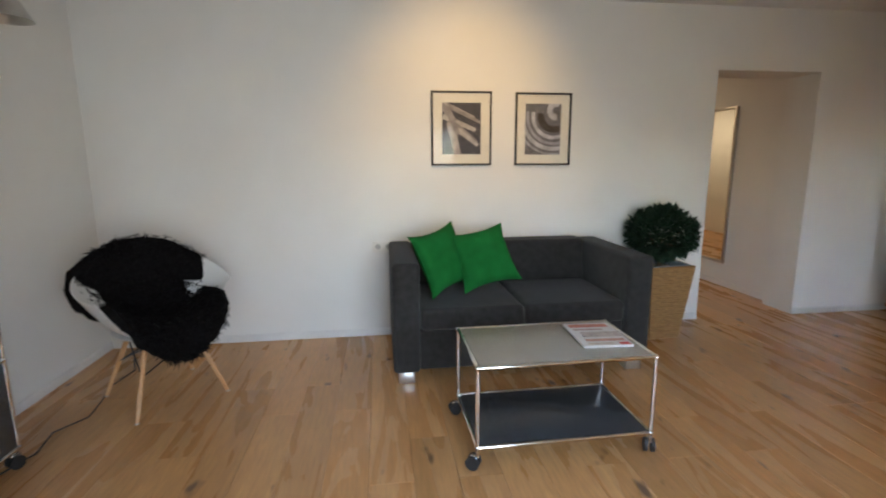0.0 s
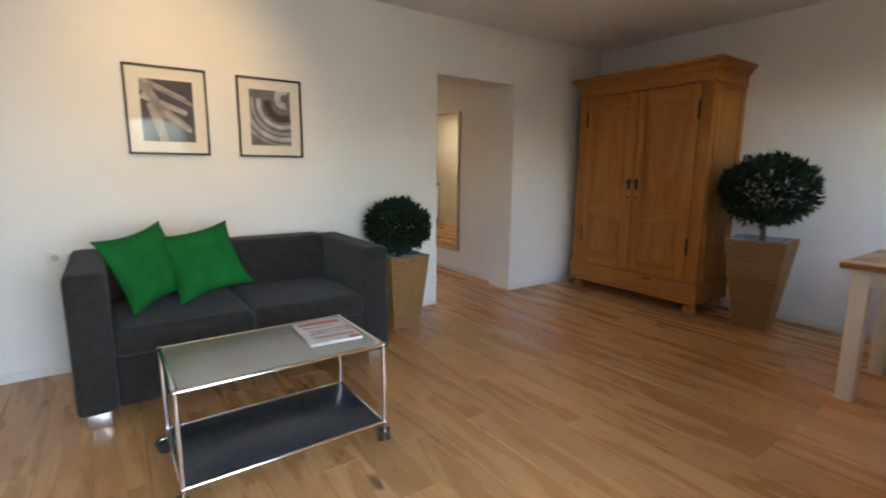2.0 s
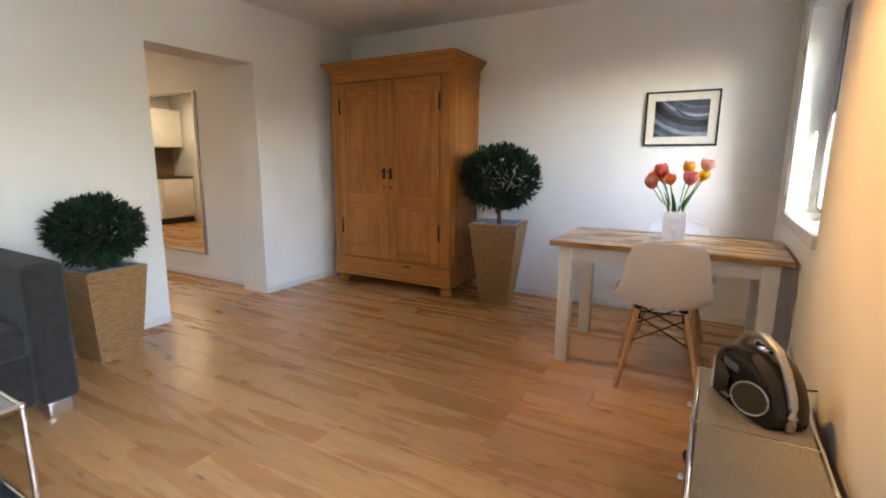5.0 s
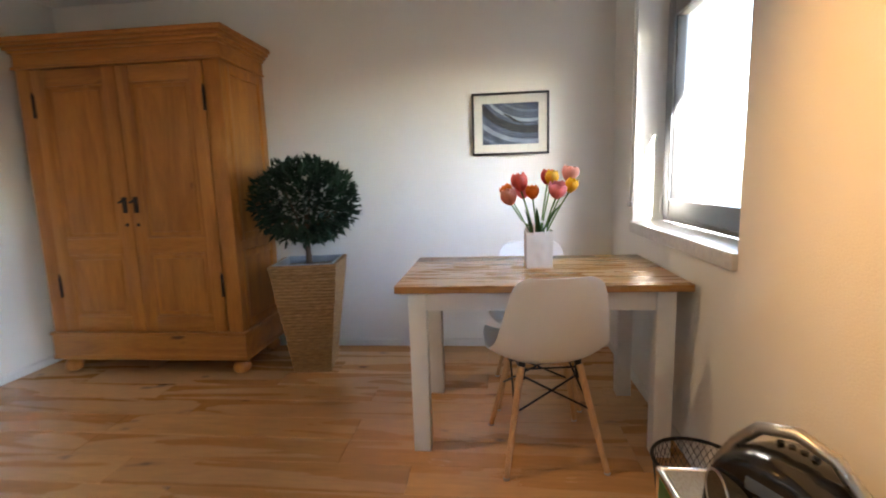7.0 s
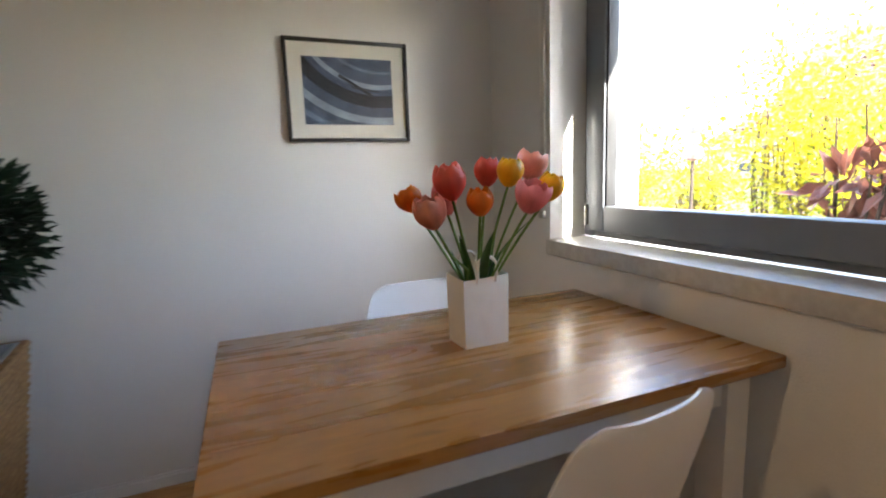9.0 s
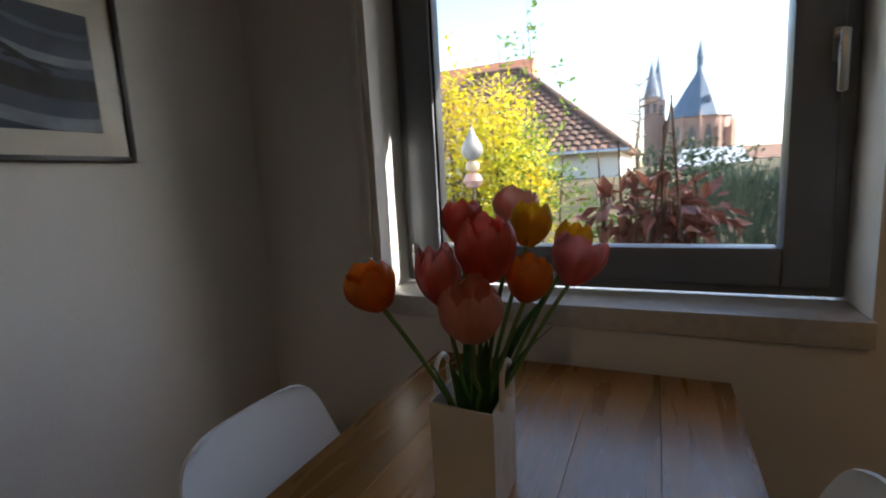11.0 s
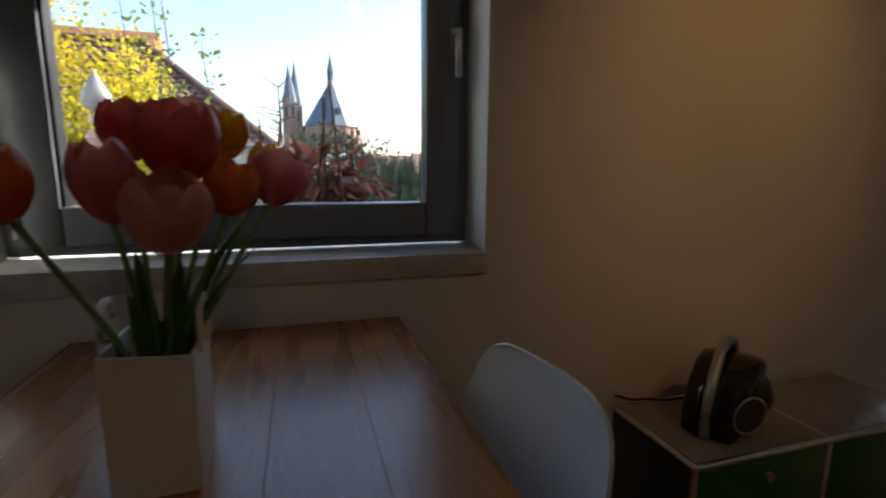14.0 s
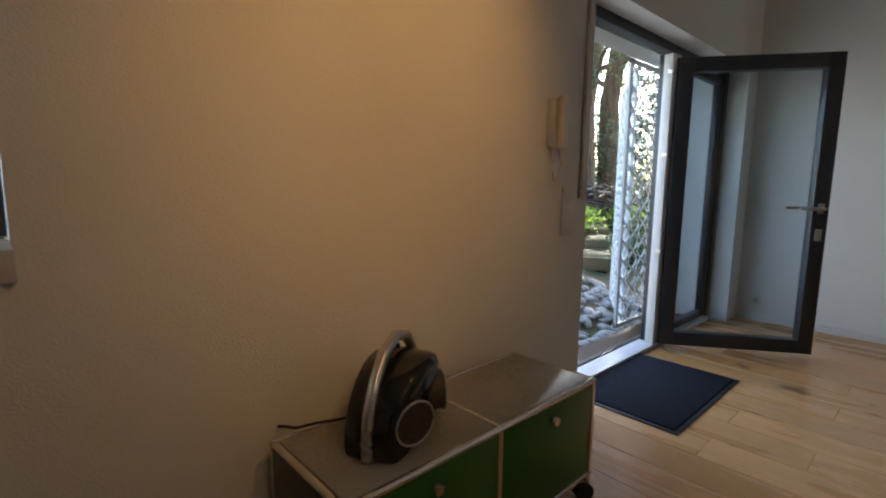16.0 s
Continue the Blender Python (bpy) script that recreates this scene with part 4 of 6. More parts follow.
def bay_tree(x, y, rz, hp, wb, wt, crown, rx, rzr, seed, label):
    t = thing("potted_tree", x, y, 0, rz, label, "potted plant", "potted bay trees")
    rnd = random.Random(seed)
    pot = part("planter", frustum(wb, wt, hp, 0.016), M_BASKET, t, "tapered planter of woven water hyacinth")
    # woven bands, one cord above the other
    b = bmesh.new()
    n = 34
    for k in range(n):
        z = hp * (k + 0.5) / n
        s = (wb + (wt - wb) * z / hp) / 2 + 0.002
        pts = []
        for i in range(4):
            c0, c1 = [(1, -1), (1, 1), (-1, 1), (-1, -1)][i], [(1, 1), (-1, 1), (-1, -1), (1, -1)][i]
            for f in (0.0, 0.25, 0.5, 0.75):
                j = rnd.uniform(-0.0025, 0.0025)
                pts.append((s * (c0[0] + (c1[0] - c0[0]) * f) + j, s * (c0[1] + (c1[1] - c0[1]) * f) + j, z + rnd.uniform(-0.003, 0.003)))
        tube(b, pts + [pts[0]], hp / n * 0.56, 6)
    o = part("woven_cord", b, M_BASKET, pot)
    part("liner", ring_frame(wt - 0.03, wt - 0.055, hp - 0.05, hp + 0.004), M_FOIL, t, "grey plastic liner")
    part("soil", box(-wt / 2 + 0.03, wt / 2 - 0.03, -wt / 2 + 0.03, wt / 2 - 0.03, hp - 0.08, hp - 0.045), M_BARK, t)
    b = bmesh.new()
    for k in range(110):
        q = Matrix.Translation((rnd.uniform(-1, 1) * (wt / 2 - 0.05), rnd.uniform(-1, 1) * (wt / 2 - 0.05), hp - 0.04)) @ Matrix.Diagonal((*[rnd.uniform(0.007, 0.014) for _ in range(3)], 1))
        bmesh.ops.create_icosphere(b, subdivisions=1, radius=1, matrix=q)
    o = part("pebbles", b, M_PEBBLE, t)
    o["kind"] = "stuff"
    b = bmesh.new()
    zc = crown
    tube(b, [(0, 0, hp - 0.05), (0.008, 0.004, hp + 0.06), (-0.004, 0.0, zc - rzr * 0.75), (0, 0, zc - rzr * 0.3)], [0.022, 0.017, 0.015, 0.012])
    for k in range(9):
        a = 2 * math.pi * k / 9 + rnd.uniform(-0.3, 0.3)
        r = rx * rnd.uniform(0.5, 0.8)
        tube(b, [(0, 0, zc - rzr * rnd.uniform(0.75, 0.95)), (r * 0.4 * math.cos(a), r * 0.4 * math.sin(a), zc - rzr * 0.5), (r * math.cos(a), r * math.sin(a), zc + rzr * rnd.uniform(-0.4, 0.5))], [0.009, 0.007, 0.003], 7)
    part("trunk", b, M_BARK, t)
    b = bmesh.new()
    for k in range(3000):
        v = Vector((rnd.gauss(0, 1), rnd.gauss(0, 1), rnd.gauss(0, 1))).normalized()
        f = rnd.uniform(0.45, 1.0) ** 0.5 * (1 + 0.10 * noise.noise(v * 2.3 + Vector((seed, 0, 0))))
        p = Vector((v.x * rx * f, v.y * rx * f, zc + v.z * rzr * f * (0.92 if v.z < 0 else 1)))
        d = (v * rnd.uniform(0.5, 1.1) + Vector((rnd.uniform(-1, 1), rnd.uniform(-1, 1), rnd.uniform(-0.5, 0.9))) * 0.75).normalized()
        leaf_quad(b, p, d, Vector((rnd.uniform(-1, 1), rnd.uniform(-1, 1), 1.2)), rnd.uniform(0.045, 0.075), rnd.uniform(0.020, 0.030))
    o = part("crown", b, M_LEAF, t, "dense crown of dark green pointed leaves", 0)
    return t


def frustum(wb, wt, h, th):
    b = bmesh.new()
    q = [(1, -1), (1, 1), (-1, 1), (-1, -1)]
    lo, hi = [b.verts.new((sx * wb / 2, sy * wb / 2, 0)) for sx, sy in q], [b.verts.new((sx * wt / 2, sy * wt / 2, h)) for sx, sy in q]
    hi2, lo2 = [b.verts.new((sx * (wt / 2 - th), sy * (wt / 2 - th), h)) for sx, sy in q], [b.verts.new((sx * (wt / 2 - th) * 0.96, sy * (wt / 2 - th) * 0.96, h - 0.1)) for sx, sy in q]
    for r0, r1 in ((lo, hi), (hi, hi2), (hi2, lo2)):
        for k in range(4):
            b.faces.new((r0[k], r0[(k + 1) % 4], r1[(k + 1) % 4], r1[k]))
    b.faces.new(lo[::-1]), b.faces.new(lo2)
    bmesh.ops.recalc_face_normals(b, faces=b.faces)
    return b


def ring_frame(w0, w1, z0, z1):
    b = bmesh.new()
    a, c = w0 / 2, w1 / 2
    for x0, x1, y0, y1 in ((-a, -c, -a, a), (c, a, -a, a), (-c, c, -a, -c), (-c, c, c, a)):
        bx(b, x0, x1, y0, y1, z0, z1)
    return b


bay_tree(5.985, 2.905, 8, 0.715, 0.22, 0.40, 1.09, 0.325, 0.262, 3, "clipped bay tree ball in a tall woven planter by the wardrobe")
bay_tree(3.635, 4.565, 4, 0.57, 0.235, 0.345, 0.785, 0.238, 0.20, 8, "clipped bay tree ball in a woven planter beside the sofa")

# ---- magazine ----
mag = thing("magazine", 2.565, 3.365, 0.4855, -3, "red and white illustrated magazine lying on the coffee table", "magazine")
M_PAPER = mat("magazine_paper", (0.72, 0.70, 0.68), (0.62, 0.60, 0.58), rough=0.35, scale=14)
part("pages", box(-0.118, 0.118, -0.155, 0.155, -0.006, 0.004, 0.001, 1), M_PAPER, mag)
rnd = random.Random(4)
cover = part("cover", box(-0.12, 0.12, -0.157, 0.157, 0.0045, 0.0055), M_PAPER, mag)
for x, y, w, h, c in ((0.0, 0.115, 0.20, 0.045, (0.62, 0.16, 0.10)), (-0.02, 0.06, 0.15, 0.02, (0.5, 0.32, 0.28)), (0.02, -0.01, 0.19, 0.07, (0.55, 0.47, 0.42)), (0.0, 0.0, 0.10, 0.025, (0.05, 0.05, 0.06)),
                      (-0.05, -0.03, 0.06, 0.02, (0.06, 0.06, 0.08)), (0.01, -0.085, 0.19, 0.03, (0.60, 0.30, 0.22)), (-0.03, -0.13, 0.12, 0.018, (0.62, 0.52, 0.42)), (0.085, -0.135, 0.05, 0.03, (0.65, 0.05, 0.05))):
    part("print_bar", box(x - w / 2, x + w / 2, y - h / 2, y + h / 2, 0.0056, 0.0060 + 0.0002 * rnd.random()), mat("cover_print", c, tuple(q * 0.7 for q in c), rough=0.3, scale=40), cover)

# ---- vase with tulips ----
def bag_vase():
    t = thing("vase", 5.380, 1.497, 0.7685, 2, "white porcelain vase shaped like a paper bag", "vase")
    hx, hy, H = 0.048, 0.062, 0.178
    rnd = random.Random(9)

    def wall(u, v):
        s = (u * 4) % 4
        i, f = int(s) % 4, s - int(s)
        q = [(1, -1), (1, 1), (-1, 1), (-1, -1), (1, -1)]
        x, y = q[i][0] + (q[i + 1][0] - q[i][0]) * f, q[i][1] + (q[i + 1][1] - q[i][1]) * f
        crease = 0.0035 * noise.noise(Vector((x * 2.1, y * 2.1, v * 4.5))) * math.sin(math.pi * f)
        k = 1 + 0.03 * v
        top = 0.004 * math.sin(9 * u) * v ** 3
        return Vector((x * hx * k + crease * (1 if abs(x) > 0.99 else 0), y * hy * k + crease * (1 if abs(y) > 0.99 else 0), v * H + top))
    b = sheet(wall, 48, 16, 0.0035)
    bx(b, -hx, hx, -hy, hy, 0, 0.004)
    part("bag", b, M_VASE, t, "", 35)
    for s in (-1, 1):
        pts = [(s * (hx + 0.004), -0.026, H - 0.014), (s * (hx + 0.005), -0.027, H + 0.024)]
        pts += [(s * (hx + 0.005), -0.027 * math.cos(a), H + 0.026 + 0.026 * math.sin(a)) for a in (math.pi * k / 8 for k in range(1, 8))]
        pts += [(s * (hx + 0.005), 0.027, H + 0.024), (s * (hx + 0.004), 0.026, H - 0.014)]
        part("handle", tube(bmesh.new(), pts, 0.0045, 8), M_VASE, t)
    return t


bag_vase()


def petal(b, R, H, ang, width, open_, twist, seed):
    """One cupped petal round the flower's axis."""
    nu, nv = 6, 8
    grid = []
    for i in range(nu + 1):
        row = []
        for j in range(nv + 1):
            a, v = 2 * i / nu - 1, j / nv
            r = R * (0.20 + 0.98 * math.sin(math.pi * (0.02 + 0.62 * v ** 0.8))) * (1 + open_ * v ** 2 * 0.55 - 0.34 * (1 - open_) * v ** 3)
            w = width * 1.08 * (math.sin(math.pi * (0.14 + 0.70 * v)) ** 0.65) * (1 - 0.30 * v ** 7)
            th = ang + a * w + twist * v
            edge = 0.05 * abs(a) ** 2
            row.append(b.verts.new(((r * (1 - edge)) * math.cos(th), (r * (1 - edge)) * math.sin(th), H * (v - 0.10 * abs(a) ** 2 * v ** 2) + 0.002 * math.sin(7 * a + seed))))
        grid.append(row)
    for i in range(nu):
        for j in range(nv):
            b.faces.new((grid[i][j], grid[i + 1][j], grid[i + 1][j + 1], grid[i][j + 1]))


def petal_mat(name, body, edge):
    """Petals shade from their base colour to a paler rim, with fine veins."""
    m = mat(name, body, tuple(c * 0.72 for c in body), rough=0.42, scale=30, stretch=(1, 1, 0.15), thin=0.5)
    N, L = m.node_tree.nodes, m.node_tree.links
    p = N["Principled BSDF"]
    co, sep, mr, mx = N.new("ShaderNodeTexCoord"), N.new("ShaderNodeSeparateXYZ"), N.new("ShaderNodeMapRange"), N.new("ShaderNodeMix")
    mx.data_type = "RGBA"
    L.new(co.outputs["Generated"], sep.inputs[0]), L.new(sep.outputs["Z"], mr.inputs[0])
    mr.inputs["From Min"].default_value, mr.inputs["From Max"].default_value, mr.inputs["To Max"].default_value = 0.45, 1.0, 0.75
    src = p.inputs["Base Color"].links[0].from_socket
    mx.inputs["B"].default_value = (*edge, 1)
    L.new(mr.outputs[0], mx.inputs["Factor"]), L.new(src, mx.inputs["A"]), L.new(mx.outputs["Result"], p.inputs["Base Color"])
    return m


P_RED = petal_mat("red_petal", (0.84, 0.13, 0.085), (0.88, 0.25, 0.18))
P_ORANGE = petal_mat("orange_petal", (0.87, 0.21, 0.025), (0.90, 0.38, 0.06))
P_PINK = petal_mat("pink_petal", (0.85, 0.26, 0.24), (0.90, 0.46, 0.43))
P_SALMON = petal_mat("salmon_petal", (0.87, 0.38, 0.28), (0.91, 0.54, 0.44))
P_YELLOW = petal_mat("yellow_petal", (0.90, 0.48, 0.015), (0.92, 0.56, 0.04))
BASE = Vector((5.380, 1.497, 0.791))


def tulip(dx, dy, z, R, H, m, colour, seed, open_=0.15, lean=0.0):
    t = thing("tulip", BASE.x, BASE.y, BASE.z, 0, f"{colour} tulip standing in the bag vase", "tulip", "tulips in the vase")
    rnd = random.Random(seed)
    h = z - BASE.z
    pts = [Vector((dx * 0.10 * k * 0 + dx * f ** 1.5 * (1 if f > 0 else 0) * 1.0, dy * f ** 1.5, h * f)) for k, f in enumerate((0.0, 0.15, 0.3, 0.45, 0.6, 0.75, 0.9, 1.0))]
    lim = 0.036
    for p in pts:
        if p.z < 0.175:
            p.x, p.y = max(-lim, min(lim, p.x)), max(-lim, min(lim, p.y))
    part("stem", tube(bmesh.new(), pts, 0.0036, 8), M_STEM, t)
    d = (pts[-1] - pts[-2]).normalized()
    d = (d + Vector((0, 0, 0.8 - lean))).normalized()
    head = new("head")
    head.parent = t
    head.matrix_local = Matrix.Translation(pts[-1]) @ d.to_track_quat("Z", "Y").to_matrix().to_4x4() @ Matrix.Rotation(rnd.uniform(0, 6), 4, "Z")
    b = bmesh.new()
    for k in range(3):
        petal(b, R * 0.86, H * 0.98, 2 * math.pi * k / 3 + 1.05, 0.95, open_ * 0.6, 0.1, seed + k)
    for k in range(3):
        petal(b, R, H, 2 * math.pi * k / 3, 1.0, open_, rnd.uniform(-0.15, 0.15), seed + k)
    part("petals", b, m, head, "", 80)
    return t


for row in ((0.072, 0.135, 1.112, 0.032, 0.064, P_ORANGE, "orange", 1, 0.15, 0.4), (0.012, 0.070, 1.102, 0.031, 0.086, P_PINK, "soft pink", 2, 0.0), (-0.055, 0.085, 1.142, 0.037, 0.086, P_RED, "red", 3, 0.05),
            (-0.052, 0.130, 1.078, 0.037, 0.080, P_SALMON, "salmon", 4, 0.08), (-0.078, -0.050, 1.168, 0.031, 0.068, P_YELLOW, "yellow", 5, 0.0), (-0.138, -0.065, 1.108, 0.035, 0.075, P_PINK, "deep pink", 6, 0.4),
            (-0.032, -0.135, 1.182, 0.035, 0.072, P_SALMON, "salmon", 7, 0.3), (0.024, -0.045, 1.168, 0.032, 0.074, P_RED, "red", 8, 0.05), (-0.094, 0.034, 1.105, 0.030, 0.064, P_ORANGE, "orange", 9, 0.05),
            (-0.125, -0.125, 1.132, 0.029, 0.066, P_YELLOW, "yellow", 10, 0.05)):
    tulip(*row)


def tulip_leaf(dx, dy, h, w, seed):
    t = thing("tulip_leaf", BASE.x, BASE.y, BASE.z, 0, "long green tulip leaf rising from the vase", "leaf", "tulip leaves")
    out = Vector((dx, dy, 0)).normalized()
    side = Vector((-out.y, out.x, 0))

    def fn(u, v):
        a = 2 * u - 1
        r = min(0.036, Vector((dx, dy)).length * v * 2) if v < 0.5 else 0.036 + (Vector((dx, dy)).length - 0.036) * ((v - 0.5) * 2) ** 1.4
        ww = w * math.sin(math.pi * (0.10 + 0.9 * v)) ** 0.8
        return out * (r - 0.25 * ww * (1 - a * a)) + side * a * ww * 0.5 + Vector((0, 0, h * v - 0.02 * max(0, v - 0.8)))
    part("blade", sheet(fn, 6, 14, 0.0008), M_TLEAF, t, "", 80)


for row in ((-0.05, 0.07, 0.27, 0.032, 1), (0.05, 0.05, 0.22, 0.028, 2), (-0.10, -0.10, 0.30, 0.034, 3), (0.04, -0.08, 0.26, 0.030, 4), (-0.13, 0.02, 0.28, 0.030, 5), (0.0, 0.09, 0.24, 0.026, 6)):
    tulip_leaf(*row)

# ---- radio ----
def radio():
    t = thing("radio", 4.01, 1.11, 0.4255, 30, "black portable radio with an arched silver handle", "radio")
    prof = [(-0.185, 0.004), (-0.192, 0.05), (-0.175, 0.13), (-0.125, 0.205), (-0.06, 0.245), (0.0, 0.255), (0.06, 0.245), (0.125, 0.205), (0.175, 0.13), (0.192, 0.05), (0.185, 0.004)]
    b = bmesh.new()
    lay = []
    for y, s in ((-0.075, 0.90), (-0.068, 0.96), (0.03, 1.0), (0.058, 0.97), (0.068, 0.88)):
        lay.append([b.verts.new((x * s, y + (0.05 * (0.12 - z) + 0.055 * (1 - (x / 0.19) ** 2) if y > 0 else 0.0), z * (s if z > 0.01 else 1))) for x, z in prof])
    for r0, r1 in zip(lay, lay[1:]):
        for k in range(len(prof)):
            b.faces.new((r0[k], r0[(k + 1) % len(prof)], r1[(k + 1) % len(prof)], r1[k]))
    b.faces.new(lay[0]), b.faces.new(lay[-1][::-1])
    bmesh.ops.recalc_face_normals(b, faces=b.faces)
    bmesh.ops.subdivide_edges(b, edges=b.edges, cuts=1, use_grid_fill=True, smooth=0.4)
    part("body", b, M_BLACKGLOSS, t, "", 50)
    arch = [(-0.190, 0.0, 0.010), (-0.197, 0, 0.06), (-0.181, 0, 0.135), (-0.140, 0, 0.215), (-0.085, 0, 0.278), (0, 0, 0.306), (0.085, 0, 0.278), (0.140, 0, 0.215), (0.181, 0, 0.135), (0.197, 0, 0.06), (0.190, 0, 0.010)]
    fine = []
    for i in range(len(arch) - 1):
        for f in (0, 0.5):
            fine.append(tuple(arch[i][c] * (1 - f) + arch[i + 1][c] * f for c in range(3)))
    part("handle", tube(bmesh.new(), fine + [arch[-1]], 0.0165, 12), M_STEEL, t, "arched silver carrying handle")
    for sx in (-1, 1):
        c, n, side = Vector((sx * 0.112, 0.097, 0.096)), Vector((sx * 0.5, 0.866, 0)), Vector((0.866, -sx * 0.5, 0))
        s = part("loudspeaker", rod(bmesh.new(), c - n * 0.045, c + n * 0.008, 0.064, 0.062, 32), M_GRILLE, t, "round mesh loudspeaker")
        ringp = [c + n * 0.008 + side * (0.064 * math.cos(a)) + Vector((0, 0, 0.064 * math.sin(a))) for a in (2 * math.pi * k / 32 for k in range(33))]
        part("rim", tube(bmesh.new(), ringp, 0.0035, 8), M_STEEL, s)
    part("display", box(-0.045, 0.045, 0.07, 0.112, 0.165, 0.20, 0.004), mat("radio_display", (0.10, 0.13, 0.17), rough=0.15, scale=20), t, "smoky display window")
    part("badge", box(-0.022, 0.022, 0.11, 0.127, 0.05, 0.054), M_STEEL, t)
    b = bmesh.new()
    for k in range(4):
        rod(b, (-0.04 + 0.027 * k, -0.01, 0.246), (-0.04 + 0.027 * k, -0.01, 0.262), 0.008)
    part("button", b, M_BLACKRUB, t)
    return t


radio().scale = (0.86, 0.88, 0.81)
cord = thing("radio_cable", 0, 0, 0, 0, "black radio cable running to the wall", "cable")
part("cord", tube(bmesh.new(), [(4.07, 1.06, 0.476), (4.11, 1.01, 0.446), (4.16, 0.975, 0.439), (4.21, 0.955, 0.434), (4.225, 0.925, 0.432), (4.235, 0.910, 0.430)], 0.004, 8), M_BLACKRUB, cord)

# ---- waste bin of black wire mesh ----
bin_ = thing("waste_bin", 4.53, 1.075, 0, 0, "round black wire mesh waste basket", "waste bin")
R0, R1, BH = 0.10, 0.135, 0.285
for z, w in ((0.006, 0.006), (BH, 0.0065)):
    r = R0 + (R1 - R0) * z / BH
    part("rim", tube(bmesh.new(), [(r * math.cos(a), r * math.sin(a), z) for a in (2 * math.pi * k / 40 for k in range(41))], w, 8), M_BLACKWIRE, bin_)
b = bmesh.new()
NW, TURN = 40, 1.1
for s in (-1, 1):
    for k in range(NW):
        a0 = 2 * math.pi * k / NW
        pts = [((R0 + (R1 - R0) * f) * math.cos(a0 + s * TURN * f), (R0 + (R1 - R0) * f) * math.sin(a0 + s * TURN * f), 0.006 + (BH - 0.006) * f) for f in (i / 8 for i in range(9))]
        tube(b, pts, 0.0011, 4)
o = part("mesh", b, M_BLACKWIRE, bin_)
part("bottom", rod(bmesh.new(), (0, 0, 0.001), (0, 0, 0.006), R0, n=32), M_BLACKWIRE, bin_)

# ---- door mat, wall fittings ----
dm = thing("door_mat", 2.265, 1.048, 0.0005, 0, "dark navy ribbed door mat on the floor", "door mat")
part("carpet", box(-0.40, 0.40, -0.265, 0.265, 0.001, 0.011, 0.003), M_MAT, dm)
part("border", box(-0.425, 0.425, -0.288, 0.288, 0.0, 0.005, 0.002), M_BLACKRUB, dm, "flat rubber border")
ic = thing("intercom", 3.065, SOUTH, 1.20, 0, "beige wall intercom handset with curled cord", "intercom")
part("base", box(-0.042, 0.042, 0.0005, 0.028, 0.0, 0.185, 0.006), M_PLASTIC, ic)
part("handset", box(-0.022, 0.022, 0.028, 0.058, -0.01, 0.195, 0.012, 3), M_PLASTIC, ic)
part("cord", tube(bmesh.new(), [(0.0, 0.03, 0.0), (-0.015, 0.035, -0.06), (0.0, 0.03, -0.125), (0.028, 0.03, -0.13), (0.036, 0.03, -0.07), (0.03, 0.02, 0.004)], 0.005, 8), M_PLASTIC, ic)
sw = thing("light_switch", 2.945, SOUTH, 0.837, 0, "beige triple light switch plate", "switch")
part("plate", box(-0.040, 0.040, 0.0005, 0.010, 0.0, 0.205, 0.003), M_PLASTIC, sw)
for k in range(3):
    part("rocker", box(-0.028, 0.028, 0.009, 0.014, 0.008 + 0.066 * k, 0.062 + 0.066 * k, 0.003), M_PLASTIC, sw)


def outlet(m, n):
    t = new("wall_outlet")
    t.matrix_world = m
    tagged(t, "white wall socket outlet", "outlet", "wall outlets")
    part("plate", box(-0.04 * n, 0.04 * n, -0.010, -0.0005, -0.04, 0.04, 0.003), M_PLASTIC, t)
    for k in range(n):
        x = -0.04 * (n - 1) + 0.08 * k
        part("socket", rod(bmesh.new(), (x, -0.0102, 0), (x, -0.004, 0), 0.021, 0.019, 24), mat("socket_grey", (0.42, 0.41, 0.39), rough=0.5), t)
    return t


outlet(pose(1.535, NORTH, 0.705), 2)
outlet(pose(PIER, 1.04, 0.16, 0, 0, 90), 1)
strap = thing("shutter_strap", 2.845, SOUTH, 0, 0, "beige roller shutter strap beside the garden door", "strap")
part("band", box(-0.011, 0.011, 0.003, 0.005, 1.02, 2.2), mat("beige_strap", (0.48, 0.42, 0.33), rough=0.8, scale=40), strap)
part("winder", box(-0.016, 0.016, 0.0005, 0.012, 0.99, 1.03, 0.003), M_PLASTIC, strap)
wl = thing("wall_lamp", WEST, 3.90, 2.06, 0, "brushed metal cone wall lamp", "lamp")
b = lathe(bmesh.new(), [(0.03, 0.10), (0.115, -0.05), (0.110, -0.05), (0.025, 0.095)], 28, (0.24, 0, 0))
part("shade", b, M_STEEL, wl, "grey metal cone shade")
part("arm", tube(bmesh.new(), [(0.0, 0, 0.06), (0.12, 0, 0.12), (0.24, 0, 0.105)], 0.008), M_STEEL, wl)
part("wall_plate", rod(bmesh.new(), (0.0005, 0, 0.06), (0.02, 0, 0.06), 0.045, n=24), M_STEEL, wl)


def spot_fixture(x, y):
    t = thing("ceiling_spot", x, y, TOP, 0, "small white ceiling spotlight, fitting assumed", "lamp", "ceiling spotlights")
    part("rose", rod(bmesh.new(), (0, 0, -0.025), (0, 0, -0.0005), 0.05, n=24), M_TRIM, t)
    part("stem", rod(bmesh.new(), (0, 0, -0.05), (0, 0, -0.02), 0.008), M_TRIM, t)
    return t


spot_fixture(2.20, 3.45)
spot_fixture(3.85, 2.25)
spot_fixture(4.72, 3.35)
# made-up hall fitting; no spot lamp shines from it
spot_fixture(3.72, 5.95)

